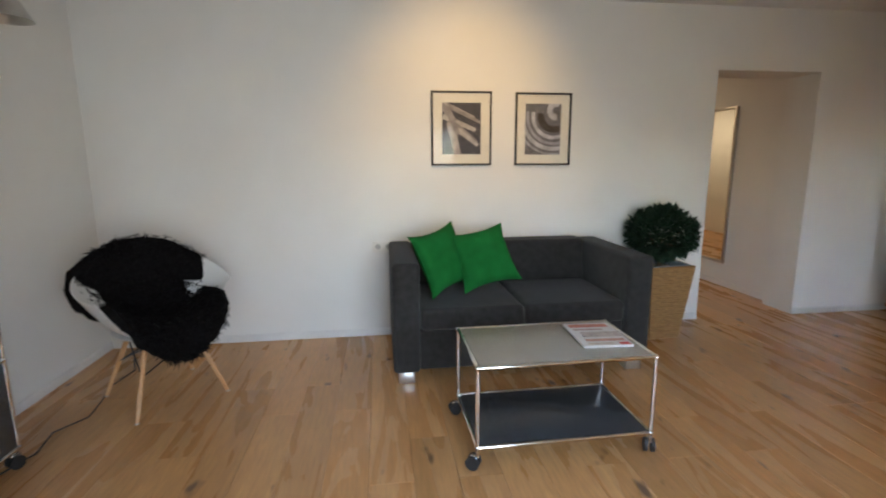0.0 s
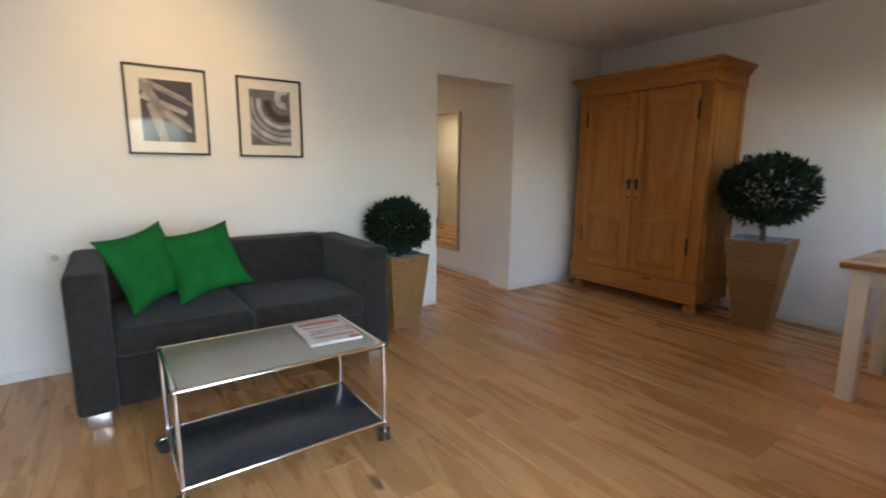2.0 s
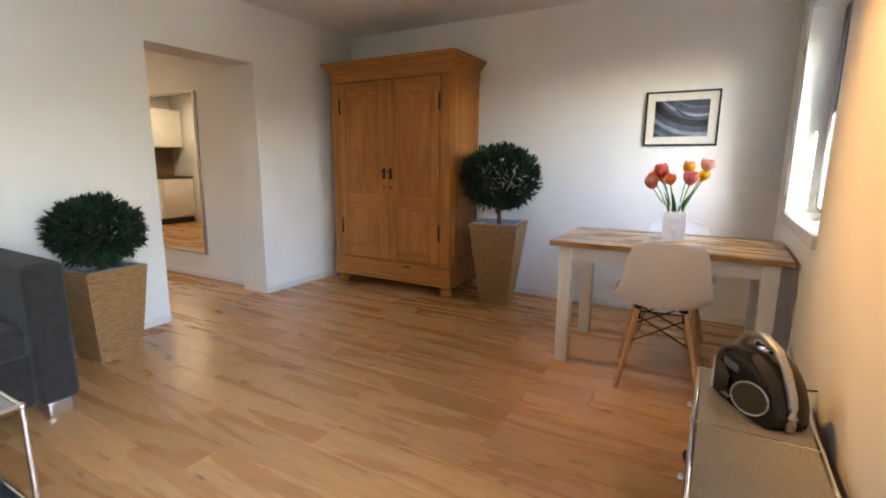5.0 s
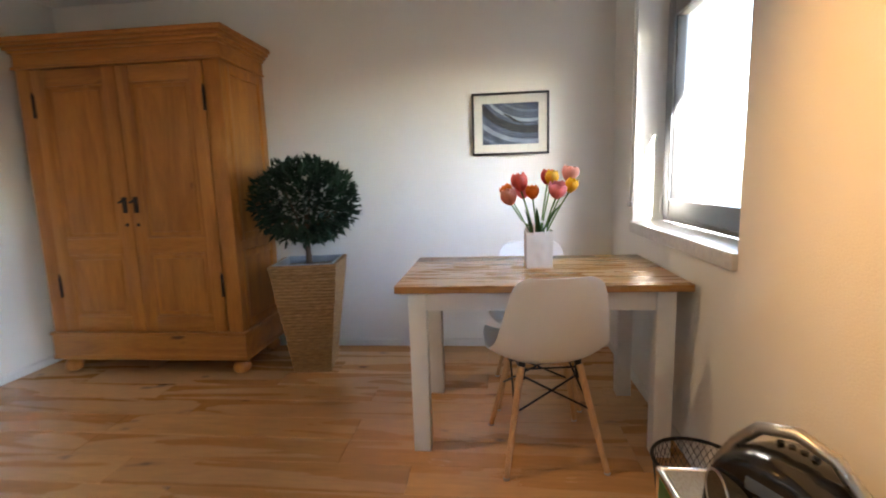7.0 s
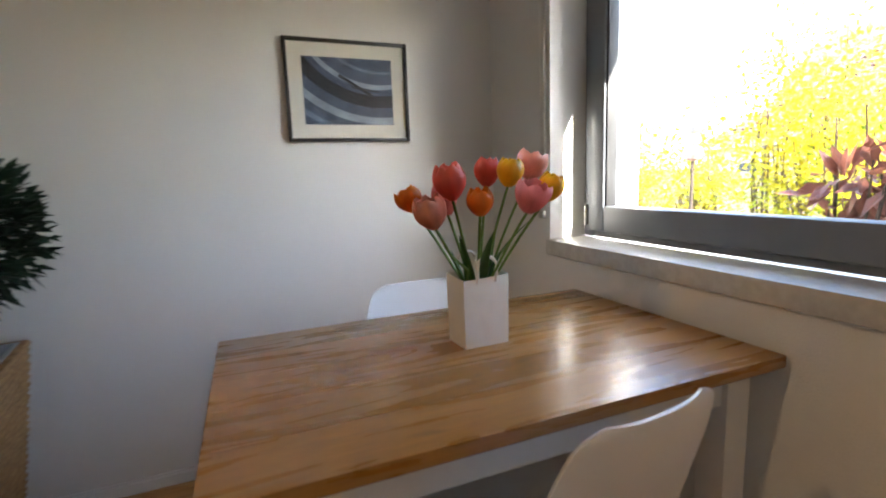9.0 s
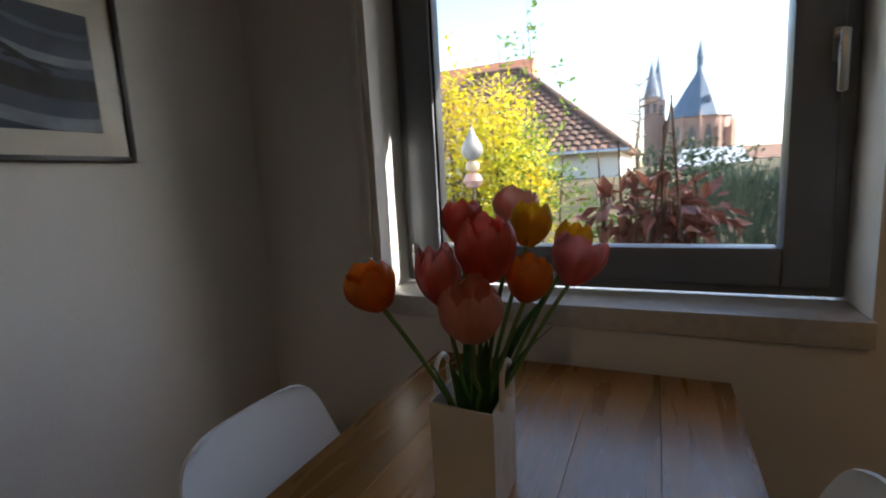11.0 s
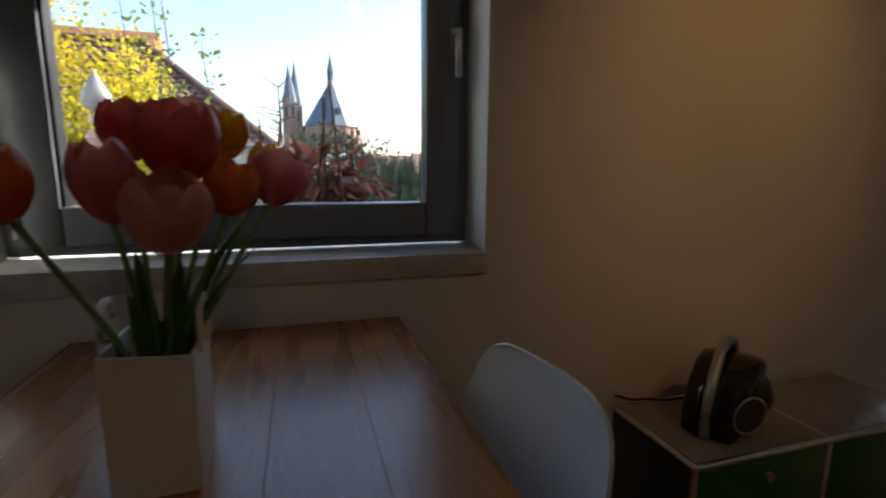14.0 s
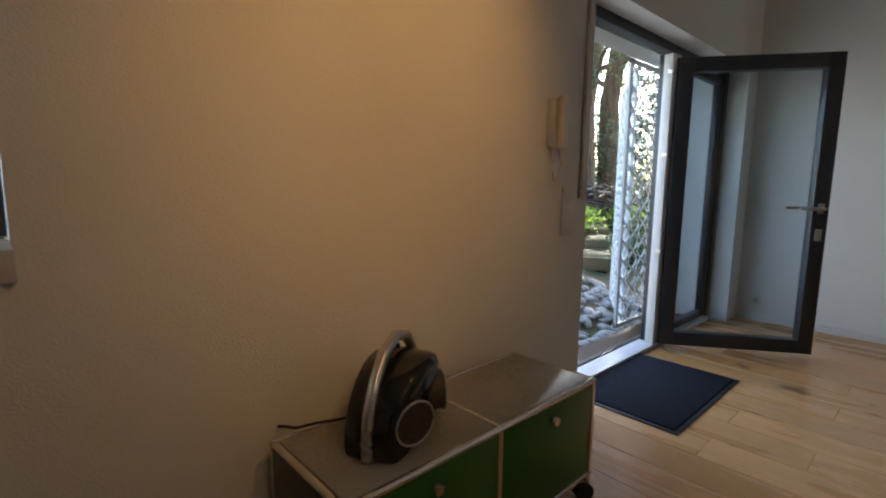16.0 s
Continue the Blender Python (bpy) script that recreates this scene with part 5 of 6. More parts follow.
# ---- garden and distance ----
M_SOIL = mat("garden_soil", (0.12, 0.085, 0.05), (0.05, 0.055, 0.025), rough=0.95, scale=1.7, bump=0.8, bscale=25, spec=0.2, low=0.4, high=0.6)
M_STONE = mat("river_stone", (0.36, 0.345, 0.32), (0.23, 0.215, 0.20), rough=0.8, scale=9, bump=0.2, bscale=40, per=0.2)
M_YLEAF = mat("forsythia", (0.80, 0.58, 0.03), (0.50, 0.54, 0.05), rough=0.6, scale=2.2, thin=0.5)
M_GLEAF = mat("fresh_leaf", (0.24, 0.34, 0.05), (0.12, 0.20, 0.03), rough=0.55, scale=3, thin=0.35)
M_DLEAF = mat("shrub_leaf", (0.11, 0.16, 0.07), (0.05, 0.08, 0.035), rough=0.5, scale=4, thin=0.25)
M_SAGE = mat("sage_needle", (0.15, 0.19, 0.13), (0.07, 0.10, 0.06), rough=0.7, scale=5, thin=0.15)
M_RLEAF = mat("copper_leaf", (0.30, 0.11, 0.07), (0.14, 0.05, 0.035), rough=0.4, scale=6, thin=0.35)
M_RENDER = mat("house_plaster", (0.72, 0.69, 0.64), (0.64, 0.61, 0.56), rough=0.9, scale=1.2, bump=0.2, bscale=60)
M_TILE = mat("clay_tile", (0.24, 0.13, 0.085), (0.13, 0.08, 0.06), rough=0.8, scale=2.5, per=0.2)
M_SANDST = mat("pink_sandstone", (0.42, 0.27, 0.21), (0.34, 0.21, 0.165), rough=0.9, scale=0.4, bump=0.2, bscale=3)
M_SLATE = mat("blue_slate", (0.13, 0.17, 0.22), (0.09, 0.12, 0.16), rough=0.55, scale=0.6)
M_DARKWIN = mat("dark_window", (0.05, 0.055, 0.065), rough=0.2, scale=3)
M_BRANCH = mat("cut_branch", (0.15, 0.11, 0.08), (0.07, 0.05, 0.04), rough=0.9, scale=12, per=0.3)
M_GRILLEW = mat("white_iron_grille", (0.74, 0.74, 0.72), (0.66, 0.66, 0.64), rough=0.45, scale=15)
M_CERAMIC = mat("glazed_ceramic", (0.33, 0.34, 0.36), (0.26, 0.27, 0.29), rough=0.3, scale=14)
M_CERPINK = mat("pink_ceramic", (0.52, 0.34, 0.31), (0.45, 0.28, 0.26), rough=0.35, scale=14)
M_CERCREAM = mat("cream_ceramic", (0.58, 0.50, 0.38), (0.48, 0.41, 0.31), rough=0.35, scale=14)


def land(x, y):
    d = max(0.0, 0.25 - y)
    west = max(0.0, min(1.0, (2.8 - x) / 3.0))
    h = -0.14 + (0.20 + 0.03 * west) * min(d, 6.0) + 0.004 * max(0.0, min(d, 60.0) - 6.0)
    return h + (0.05 * noise.noise(Vector((x * 0.8, y * 0.8, 0))) if d > 0.6 else 0.0)


xs = sorted({-900.0, -300.0, -120.0, -60.0, -30.0, 30.0, 60.0, 120.0, 300.0, 900.0} | {-16 + 0.8 * k for k in range(41)})
ys = sorted({-900.0, -300.0, -150.0, -80.0, -40.0, -25.0, 0.60} | {-16 + 0.6 * k for k in range(28)})
b = bmesh.new()
grid = [[b.verts.new((x, y, land(x, y))) for y in ys] for x in xs]
for i in range(len(xs) - 1):
    for j in range(len(ys) - 1):
        b.faces.new((grid[i][j], grid[i + 1][j], grid[i + 1][j + 1], grid[i][j + 1]))
# the ground goes on behind the house
g2 = [[b.verts.new((x, y, -0.25)) for y in (0.60, 12.0, 60.0, 900.0)] for x in (-900.0, -60.0, 60.0, 900.0)]
for i in range(3):
    for j in range(3):
        b.faces.new((g2[i][j], g2[i + 1][j], g2[i + 1][j + 1], g2[i][j + 1]))
setting("ground", b, M_SOIL, "sloping garden soil with leaf litter and moss", 60)

rnd = random.Random(21)
b = bmesh.new()
for k in range(420):
    x, y = rnd.uniform(0.2, 3.0), rnd.uniform(-0.55, 0.36)
    s = rnd.uniform(0.03, 0.075)
    m = Matrix.Translation((x, y, land(x, y) + s * 0.35)) @ Euler((rnd.uniform(-0.4, 0.4), rnd.uniform(-0.4, 0.4), rnd.uniform(0, 6))).to_matrix().to_4x4() @ Matrix.Diagonal((s, s * rnd.uniform(0.6, 0.9), s * rnd.uniform(0.35, 0.6), 1))
    bmesh.ops.create_icosphere(b, subdivisions=2, radius=1, matrix=m)
tagged(part("river_stones", b, M_STONE, None, "", 80), "pale rounded river stones along the house wall", "stones", "", "stuff")


def spray(b, centre, radii, n, size, rnd, up=0.3, shape=0.5, width=0.5):
    """Leaves scattered through a lumpy ellipsoid, thicker towards its outside."""
    c = Vector(centre)
    for _ in range(n):
        v = Vector((rnd.gauss(0, 1), rnd.gauss(0, 1), rnd.gauss(0, 1))).normalized()
        f = rnd.random() ** shape * (1 + 0.30 * noise.noise(v * 2.1 + c))
        p = c + Vector((v.x * radii[0] * f, v.y * radii[1] * f, v.z * radii[2] * f))
        d = (v * 0.6 + Vector((rnd.uniform(-1, 1), rnd.uniform(-1, 1), rnd.uniform(-1, 1) + up))).normalized()
        l = size * rnd.uniform(0.6, 1.3)
        leaf_quad(b, p, d, Vector((rnd.uniform(-1, 1), rnd.uniform(-1, 1), 1)), l, l * width)


def stems(b, base, top_c, spread, n, rnd, r=0.012):
    for _ in range(n):
        a = rnd.uniform(0, 6.28)
        q = Vector((top_c[0] + spread * math.cos(a) * rnd.random(), top_c[1] + spread * math.sin(a) * rnd.random(), top_c[2] + rnd.uniform(-0.2, 0.3)))
        p = Vector(base) + Vector((rnd.uniform(-0.1, 0.1), rnd.uniform(-0.1, 0.1), 0))
        mid = (p + q) / 2 + Vector((rnd.uniform(-0.1, 0.1), rnd.uniform(-0.1, 0.1), 0.08))
        tube(b, [p, mid, q], [r, r * 0.7, r * 0.3], 6)


def shrub(name, x, y, blobs, n, size, m, label, seed, up=0.3, width=0.5, stem=True):
    """blobs: (dx, dy, z above ground, rx, ry, rz)."""
    z0 = land(x, y)
    t = thing(name, x, y, z0, 0, label, "shrub")
    rnd = random.Random(seed)
    b = bmesh.new()
    for dx, dy, z, rx, ry, rz in blobs:
        stems(b, (dx * 0.3, dy * 0.3, -0.05), (dx, dy, z), max(rx, ry) * 0.7, 5, rnd)
    part("stem", b, M_BARK, t)
    b = bmesh.new()
    tot = sum(q[3] * q[5] for q in blobs)
    for q in blobs:
        spray(b, q[:3], q[3:], int(n * q[3] * q[5] / tot), size, rnd, up, 0.5, width)
    part("foliage", b, m, t, "", 0)
    return t


# forsythia hedge in full yellow
for x, y, s, top in ((6.22, -1.60, 1, 2.25), (6.62, -1.65, 2, 2.65), (7.6, -2.0, 3, 2.1), (8.5, -2.2, 4, 2.2), (6.35, -2.4, 5, 2.25), (9.6, -2.3, 6, 2.3)):
    h = top - land(x, y)
    shrub("forsythia", x, y, [(0, 0, h * 0.36, 0.36, 0.34, h * 0.36), (0.20, 0.05, h * 0.5, 0.32, 0.32, h * 0.30), (-0.16, 0.03, h * 0.42, 0.26, 0.3, h * 0.28), (0.05, 0, h * 0.72, 0.26, 0.24, h * 0.22)], 3600, 0.042, M_YLEAF,
          "tall forsythia bush covered in yellow blossom", s, 0.2, 0.6)
for k, (x, y, top) in enumerate(((6.05, -1.75, 2.7), (6.25, -1.6, 2.45), (5.80, -1.7, 2.2), (6.15, -1.95, 2.6))):
    z0 = land(x, y)
    h = top - z0
    t = thing("hazel_shoot", x, y, z0, 0, "thin upright shoots with fresh green leaves", "shrub", "green shoots")
    rnd = random.Random(60 + k)
    b = bmesh.new()
    tube(b, [(0, 0, -0.02), (0.03, 0, h * 0.35), (-0.02, 0.02, h * 0.7), (0.02, 0, h * 0.95)], [0.008, 0.007, 0.005, 0.002], 6)
    part("stem", b, M_BARK, t)
    b = bmesh.new()
    for f in (0.70, 0.78, 0.86, 0.94):
        spray(b, (rnd.uniform(-0.05, 0.05), rnd.uniform(-0.06, 0.06), h * f), (0.08, 0.08, 0.06), 9, 0.055, rnd, 0.5, 0.6, 0.7)
    spray(b, (0, 0, h * 0.45), (0.22, 0.2, h * 0.2), 260, 0.045, rnd, 0.4, 0.5, 0.65)
    part("foliage", b, M_GLEAF, t, "", 0)
g = 1.13 - land(5.12, 0.12)
shrub("copper_shrub", 5.12, 0.12, [(0, 0, g, 0.15, 0.11, 0.09), (-0.15, 0.02, g - 0.03, 0.12, 0.11, 0.09), (0.15, 0, g - 0.02, 0.13, 0.11, 0.09), (-0.04, 0.12, g + 0.14, 0.035, 0.035, 0.06), (-0.02, 0, g - 0.17, 0.22, 0.14, 0.12)], 330, 0.095, M_RLEAF,
      "shrub with drooping copper-red leaves", 11, -0.4, 0.45)
g = 1.25 - land(4.95, -1.5)
shrub("garden_shrub", 4.95, -1.5, [(0, 0, g - 0.05, 0.30, 0.26, 0.27), (0.22, 0, g - 0.15, 0.24, 0.2, 0.26), (-0.25, 0, g - 0.1, 0.26, 0.2, 0.26), (0, 0, g - 0.4, 0.5, 0.3, 0.3)], 3600, 0.042, M_DLEAF, "loose grey-green garden shrub", 12, 0.3, 0.5)
shrub("low_shrub", 5.45, -0.9, [(0, 0, 0.55, 0.3, 0.25, 0.42)], 1300, 0.04, M_GLEAF, "low fresh green garden shrub", 13, 0.3, 0.6)
for k, (x, y) in enumerate(((4.68, -1.0), (4.42, -1.1), (4.15, -1.0), (3.85, -1.1), (3.5, -1.1))):
    z0 = land(x, y)
    t = thing("lavender", x, y, z0, 0, "bushy grey-green lavender shrub with upright spikes", "shrub", "lavender hedge")
    rnd = random.Random(80 + k)
    top = 1.32 - z0
    b = bmesh.new()
    for _ in range(1500):
        a, r = rnd.uniform(0, 6.28), rnd.random() ** 0.5
        p = Vector((0.16 * r * math.cos(a), 0.16 * r * math.sin(a), rnd.uniform(0.1, top - 0.22)))
        d = Vector((0.5 * r * math.cos(a) + rnd.uniform(-0.2, 0.2), 0.5 * r * math.sin(a) + rnd.uniform(-0.2, 0.2), 1)).normalized()
        leaf_quad(b, p + d * 0.06, d, Vector((rnd.uniform(-1, 1), rnd.uniform(-1, 1), 0.2)), rnd.uniform(0.08, 0.2), 0.010)
    part("foliage", b, M_SAGE, t, "", 0)

OX, OY = 5.855, 0.185
orn = thing("garden_stake", OX, OY, land(OX, OY), 0, "garden stake with three glazed ceramic beads", "ornament")
zz = 1.15 - land(OX, OY)
part("rod", rod(bmesh.new(), (0, 0, -0.1), (0, 0, zz + 0.10), 0.008), M_BRANCH, orn)
K = 0.62
part("top_bead", lathe(bmesh.new(), [(r * K, z * K) for r, z in ((0.012, 0.315), (0.055, 0.335), (0.076, 0.375), (0.070, 0.415), (0.045, 0.46), (0.018, 0.51), (0.004, 0.545))], 22, (0, 0, zz)), M_CERAMIC, orn, "grey drop-shaped bead")
part("middle_bead", lathe(bmesh.new(), [(r * K, z * K) for r, z in ((0.012, 0.232), (0.040, 0.245), (0.050, 0.275), (0.040, 0.305), (0.012, 0.316))], 20, (0, 0, zz)), M_CERCREAM, orn, "small cream bead")
part("lower_bead", lathe(bmesh.new(), [(r * K, z * K) for r, z in ((0.012, 0.12), (0.050, 0.135), (0.070, 0.175), (0.052, 0.218), (0.012, 0.234))], 20, (0, 0, zz)), M_CERPINK, orn, "round pink bead")

# neighbour's house with a hipped tile roof
def house():
    t = thing("house", 5.72, -10.0, -0.15, 0, "white plastered neighbour house with hipped clay tile roof", "house")
    W, D, E0, R = 8.5, 7.0, 1.85, 4.7
    part("wall", box(0.25, W, -D, -0.25, -1.0, E0), M_RENDER, t)
    c = [Vector((0, 0, E0)), Vector((W + 0.2, 0, E0)), Vector((W + 0.2, -D - 0.2, E0)), Vector((0, -D - 0.2, E0))]
    r0, r1 = Vector((3.45, -D / 2, R)), Vector((W - 3.2, -D / 2, R))
    b = bmesh.new()
    cv = [b.verts.new(q) for q in c]
    v0, v1 = b.verts.new(r0), b.verts.new(r1)
    b.faces.new((cv[0], cv[1], v1, v0)), b.faces.new((cv[1], cv[2], v1)), b.faces.new((cv[2], cv[3], v0, v1)), b.faces.new((cv[3], cv[0], v0)), b.faces.new(cv[::-1])
    bmesh.ops.recalc_face_normals(b, faces=b.faces)
    roof = part("roof", b, M_TILE, t, "brown clay tile roof", 0)
    # rows of curved tiles on the slope that faces the garden
    b = bmesh.new()
    rows, n = 20, (r0 - c[0])
    for k in range(rows):
        f0, f1 = k / rows, (k + 1.25) / rows
        z0, z1 = E0 + (R - E0) * f0, E0 + (R - E0) * min(1, f1)
        y0, y1 = -D / 2 * f0, -D / 2 * min(1, f1)
        x0, x1 = 3.45 * f0, W + 0.2 - 3.4 * f0
        m = int((x1 - x0) / 0.24)
        for i in range(m):
            xa = x0 + (i + 0.1) * 0.24
            prof = [(0.0, 0.01), (0.06, 0.045), (0.12, 0.055), (0.18, 0.045), (0.24, 0.01)]
            lo = [b.verts.new((xa + px, y0 + 0.01, z0 + 0.03 + pz)) for px, pz in prof]
            hi = [b.verts.new((xa + px, y1, z1 - 0.01 + pz)) for px, pz in prof]
            for q in range(4):
                b.faces.new((lo[q], lo[q + 1], hi[q + 1], hi[q]))
    o = part("tiles", b, M_TILE, roof)
    o["kind"] = "stuff"
    b = bmesh.new()
    for p, q in ((c[0], r0), (c[3], r0), (r0, r1)):
        tube(b, [p + Vector((0, 0, 0.04)), (p + q) / 2 + Vector((0, 0, 0.05)), q + Vector((0, 0, 0.05))], 0.09, 8)
    part("ridge_tiles", b, M_TILE, roof)
    part("gutter", rod(bmesh.new(), (0, 0.06, E0), (W, 0.06, E0), 0.06, n=10), M_STEEL, t)
    for x in (1.6, 4.2, 6.6):
        w = part("window", box(x, x + 0.9, -0.26, -0.235, 0.35, 1.45), M_DARKWIN, t)
        part("window_frame", ring(x - 0.06, x + 0.96, 0.29, 1.51, 0.07, -0.245, -0.21), M_TRIM, w)
    return t


house()
h2 = thing("gable_house", 13.6, -17.0, -1.8, 0, "house behind with a red tiled gable roof", "house")
part("wall", box(-3.0, 3.0, -6, 0, -1, 5.2), M_RENDER, h2)
b = bmesh.new()
v = [b.verts.new(q) for q in ((-3.4, 0.3, 5.0), (3.4, 0.3, 5.0), (3.4, -3, 8.2), (-3.4, -3, 8.2), (-3.4, -6.3, 5.0), (3.4, -6.3, 5.0))]
b.faces.new((v[0], v[1], v[2], v[3])), b.faces.new((v[3], v[2], v[5], v[4])), b.faces.new((v[0], v[3], v[4])), b.faces.new((v[1], v[5], v[2])), b.faces.new((v[0], v[4], v[5], v[1]))
part("roof", b, mat("red_tile", (0.42, 0.17, 0.09), (0.30, 0.12, 0.07), rough=0.8, scale=1.5, stretch=(1, 1, 4)), h2, "red clay tile roof", 0)


def church():
    t = thing("church", 4.75, -148.0, -8.2, 0, "distant sandstone church with slate roof and three spires", "church")
    XC, RW, EZ, AZ = -9.3, 7.3, 21.5, 35.3
    part("nave", box(XC - RW, XC + RW, -34, 4, -2, EZ), M_SANDST, t)
    n = 6
    pts = [(XC + RW * math.cos(math.pi * k / n), 4 + RW * math.sin(math.pi * k / n)) for k in range(n + 1)]
    b = bmesh.new()
    lo, hi = [b.verts.new((x, y, -2)) for x, y in pts], [b.verts.new((x, y, EZ)) for x, y in pts]
    for k in range(n):
        b.faces.new((lo[k], lo[k + 1], hi[k + 1], hi[k]))
    b.faces.new(hi)
    bmesh.ops.recalc_face_normals(b, faces=b.faces)
    part("apse", b, M_SANDST, t, "", 0)
    b = bmesh.new()
    eave = [b.verts.new((XC + (x - XC) * 1.08, 4 + (y - 4) * 1.08, EZ)) for x, y in pts]
    back = [b.verts.new((XC + s * RW * 1.08, -34.5, EZ)) for s in (1, -1)]
    a0, a1 = b.verts.new((XC - 0.4, 3.0, AZ)), b.verts.new((XC - 0.4, -34.5, AZ))
    for k in range(n):
        b.faces.new((eave[k], eave[k + 1], a0))
    b.faces.new((back[0], eave[0], a0, a1)), b.faces.new((eave[-1], back[1], a1, a0)), b.faces.new((back[1], back[0], a1))
    bmesh.ops.recalc_face_normals(b, faces=b.faces)
    roof = part("roof", b, M_SLATE, t, "steep blue-grey slate roof", 0)
    part("dormer", box(XC - 2.4, XC - 1.2, 8.0, 9.4, 25.0, 26.6, 0.05), M_SLATE, roof)
    spire = part("ridge_spire", rod(bmesh.new(), (XC - 0.4, 1.0, AZ - 1.5), (XC - 0.4, 1.0, AZ + 1.9), 0.95, 0.95, 8), M_SLATE, t, "slender slate ridge spire", 0)
    part("spire_tip", rod(rod(bmesh.new(), (XC - 0.4, 1.0, AZ + 1.9), (XC - 0.4, 1.0, AZ + 7.4), 1.15, 0.05, 8), (XC - 0.4, 1.0, AZ + 7.4), (XC - 0.4, 1.0, AZ + 8.6), 0.08, 0.05, 6), M_SLATE, spire, "", 0)
    for x, y, z in ((2.35, -20.0, 43.0), (0.5, -30.0, 46.6)):
        tw = part("tower", box(x - 2.3, x + 2.3, y - 2.3, y + 2.3, -2, 31.0), M_SANDST, t)
        part("spire", rod(bmesh.new(), (x, y, 31.0), (x, y, z), 2.5, 0.05, 8), M_SLATE, tw, "steep slate spire", 0)
        for s in (-1.0, 1.0):
            part("belfry_opening", box(x + s - 0.45, x + s + 0.45, y + 2.25, y + 2.35, 26.0, 29.5), M_DARKWIN, tw)
    for x, y in pts:
        dx, dy = (x - XC) / RW, (y - 4) / RW
        bt = part("buttress", bx(bmesh.new(), -0.45, 0.45, -0.2, 1.5, -2, 18.5, 0.1, 2, Matrix.Translation((x, y, 0)) @ Matrix.Rotation(math.atan2(dy, dx) - math.pi / 2, 4, "Z")), M_SANDST, t)
        part("pinnacle", rod(bmesh.new(), (x + dx * 1.0, y + dy * 1.0, 18.3), (x + dx * 1.0, y + dy * 1.0, 22.6), 0.5, 0.04, 4), M_SANDST, bt, "", 0)
    for (xa, ya), (xb, yb) in zip(pts, pts[1:]):
        x0, y0 = (xa + xb) / 2, (ya + yb) / 2
        ux, uy = Vector((xb - xa, yb - ya)).normalized()
        ox, oy = Vector((x0 - XC, y0 - 4)).normalized() * 0.12
        b = bmesh.new()
        b.faces.new([b.verts.new((x0 + q * ux + ox, y0 + q * uy + oy, z)) for q, z in ((-0.85, 9), (0.85, 9), (0.85, 17), (0.5, 18.6), (0, 19.6), (-0.5, 18.6), (-0.85, 17))])
        part("lancet_window", b, M_DARKWIN, t, "", 0)
    return t


church()
gh = thing("glasshouse", 2.3, -30.0, -0.5, 0, "white roofed low pavilion beyond the hedges", "pavilion")
part("wall", box(-1.9, 1.6, -3, 0, -0.6, 1.6), M_TRIM, gh)
b = bmesh.new()
v = [b.verts.new(q) for q in ((-2.2, 0.2, 1.6), (1.9, 0.2, 1.6), (1.4, -1.5, 2.75), (-1.7, -1.5, 2.75), (-2.2, -3.2, 1.6), (1.9, -3.2, 1.6))]
b.faces.new((v[0], v[1], v[2], v[3])), b.faces.new((v[3], v[2], v[5], v[4])), b.faces.new((v[0], v[3], v[4])), b.faces.new((v[1], v[5], v[2])), b.faces.new((v[0], v[4], v[5], v[1]))
part("roof", b, mat("white_sheet_roof", (0.48, 0.52, 0.56), rough=0.4, scale=2), gh, "pale sheet roof", 0)
for k, (x, y, w, h) in enumerate(((-9.5, -60, 4.5, 4.6), (-16.5, -62, 4.0, 5.0), (-24, -66, 5.0, 4.4))):
    v0 = thing("village_house", x + 1.9, y, -2.2, 0, "distant village house with a flat-pitched red roof", "house", "village houses")
    part("wall", box(-w, w, -5, 0, -1, h - 0.8), M_RENDER, v0)
    b = bmesh.new()
    v = [b.verts.new(q) for q in ((-w - 0.4, 0.3, h - 0.8), (w + 0.4, 0.3, h - 0.8), (w + 0.4, -2.5, h + 0.7), (-w - 0.4, -2.5, h + 0.7), (-w - 0.4, -5.3, h - 0.8), (w + 0.4, -5.3, h - 0.8))]
    b.faces.new((v[0], v[1], v[2], v[3])), b.faces.new((v[3], v[2], v[5], v[4])), b.faces.new((v[0], v[3], v[4])), b.faces.new((v[1], v[5], v[2])), b.faces.new((v[0], v[4], v[5], v[1]))
    part("roof", b, M_TILE, v0, "", 0)


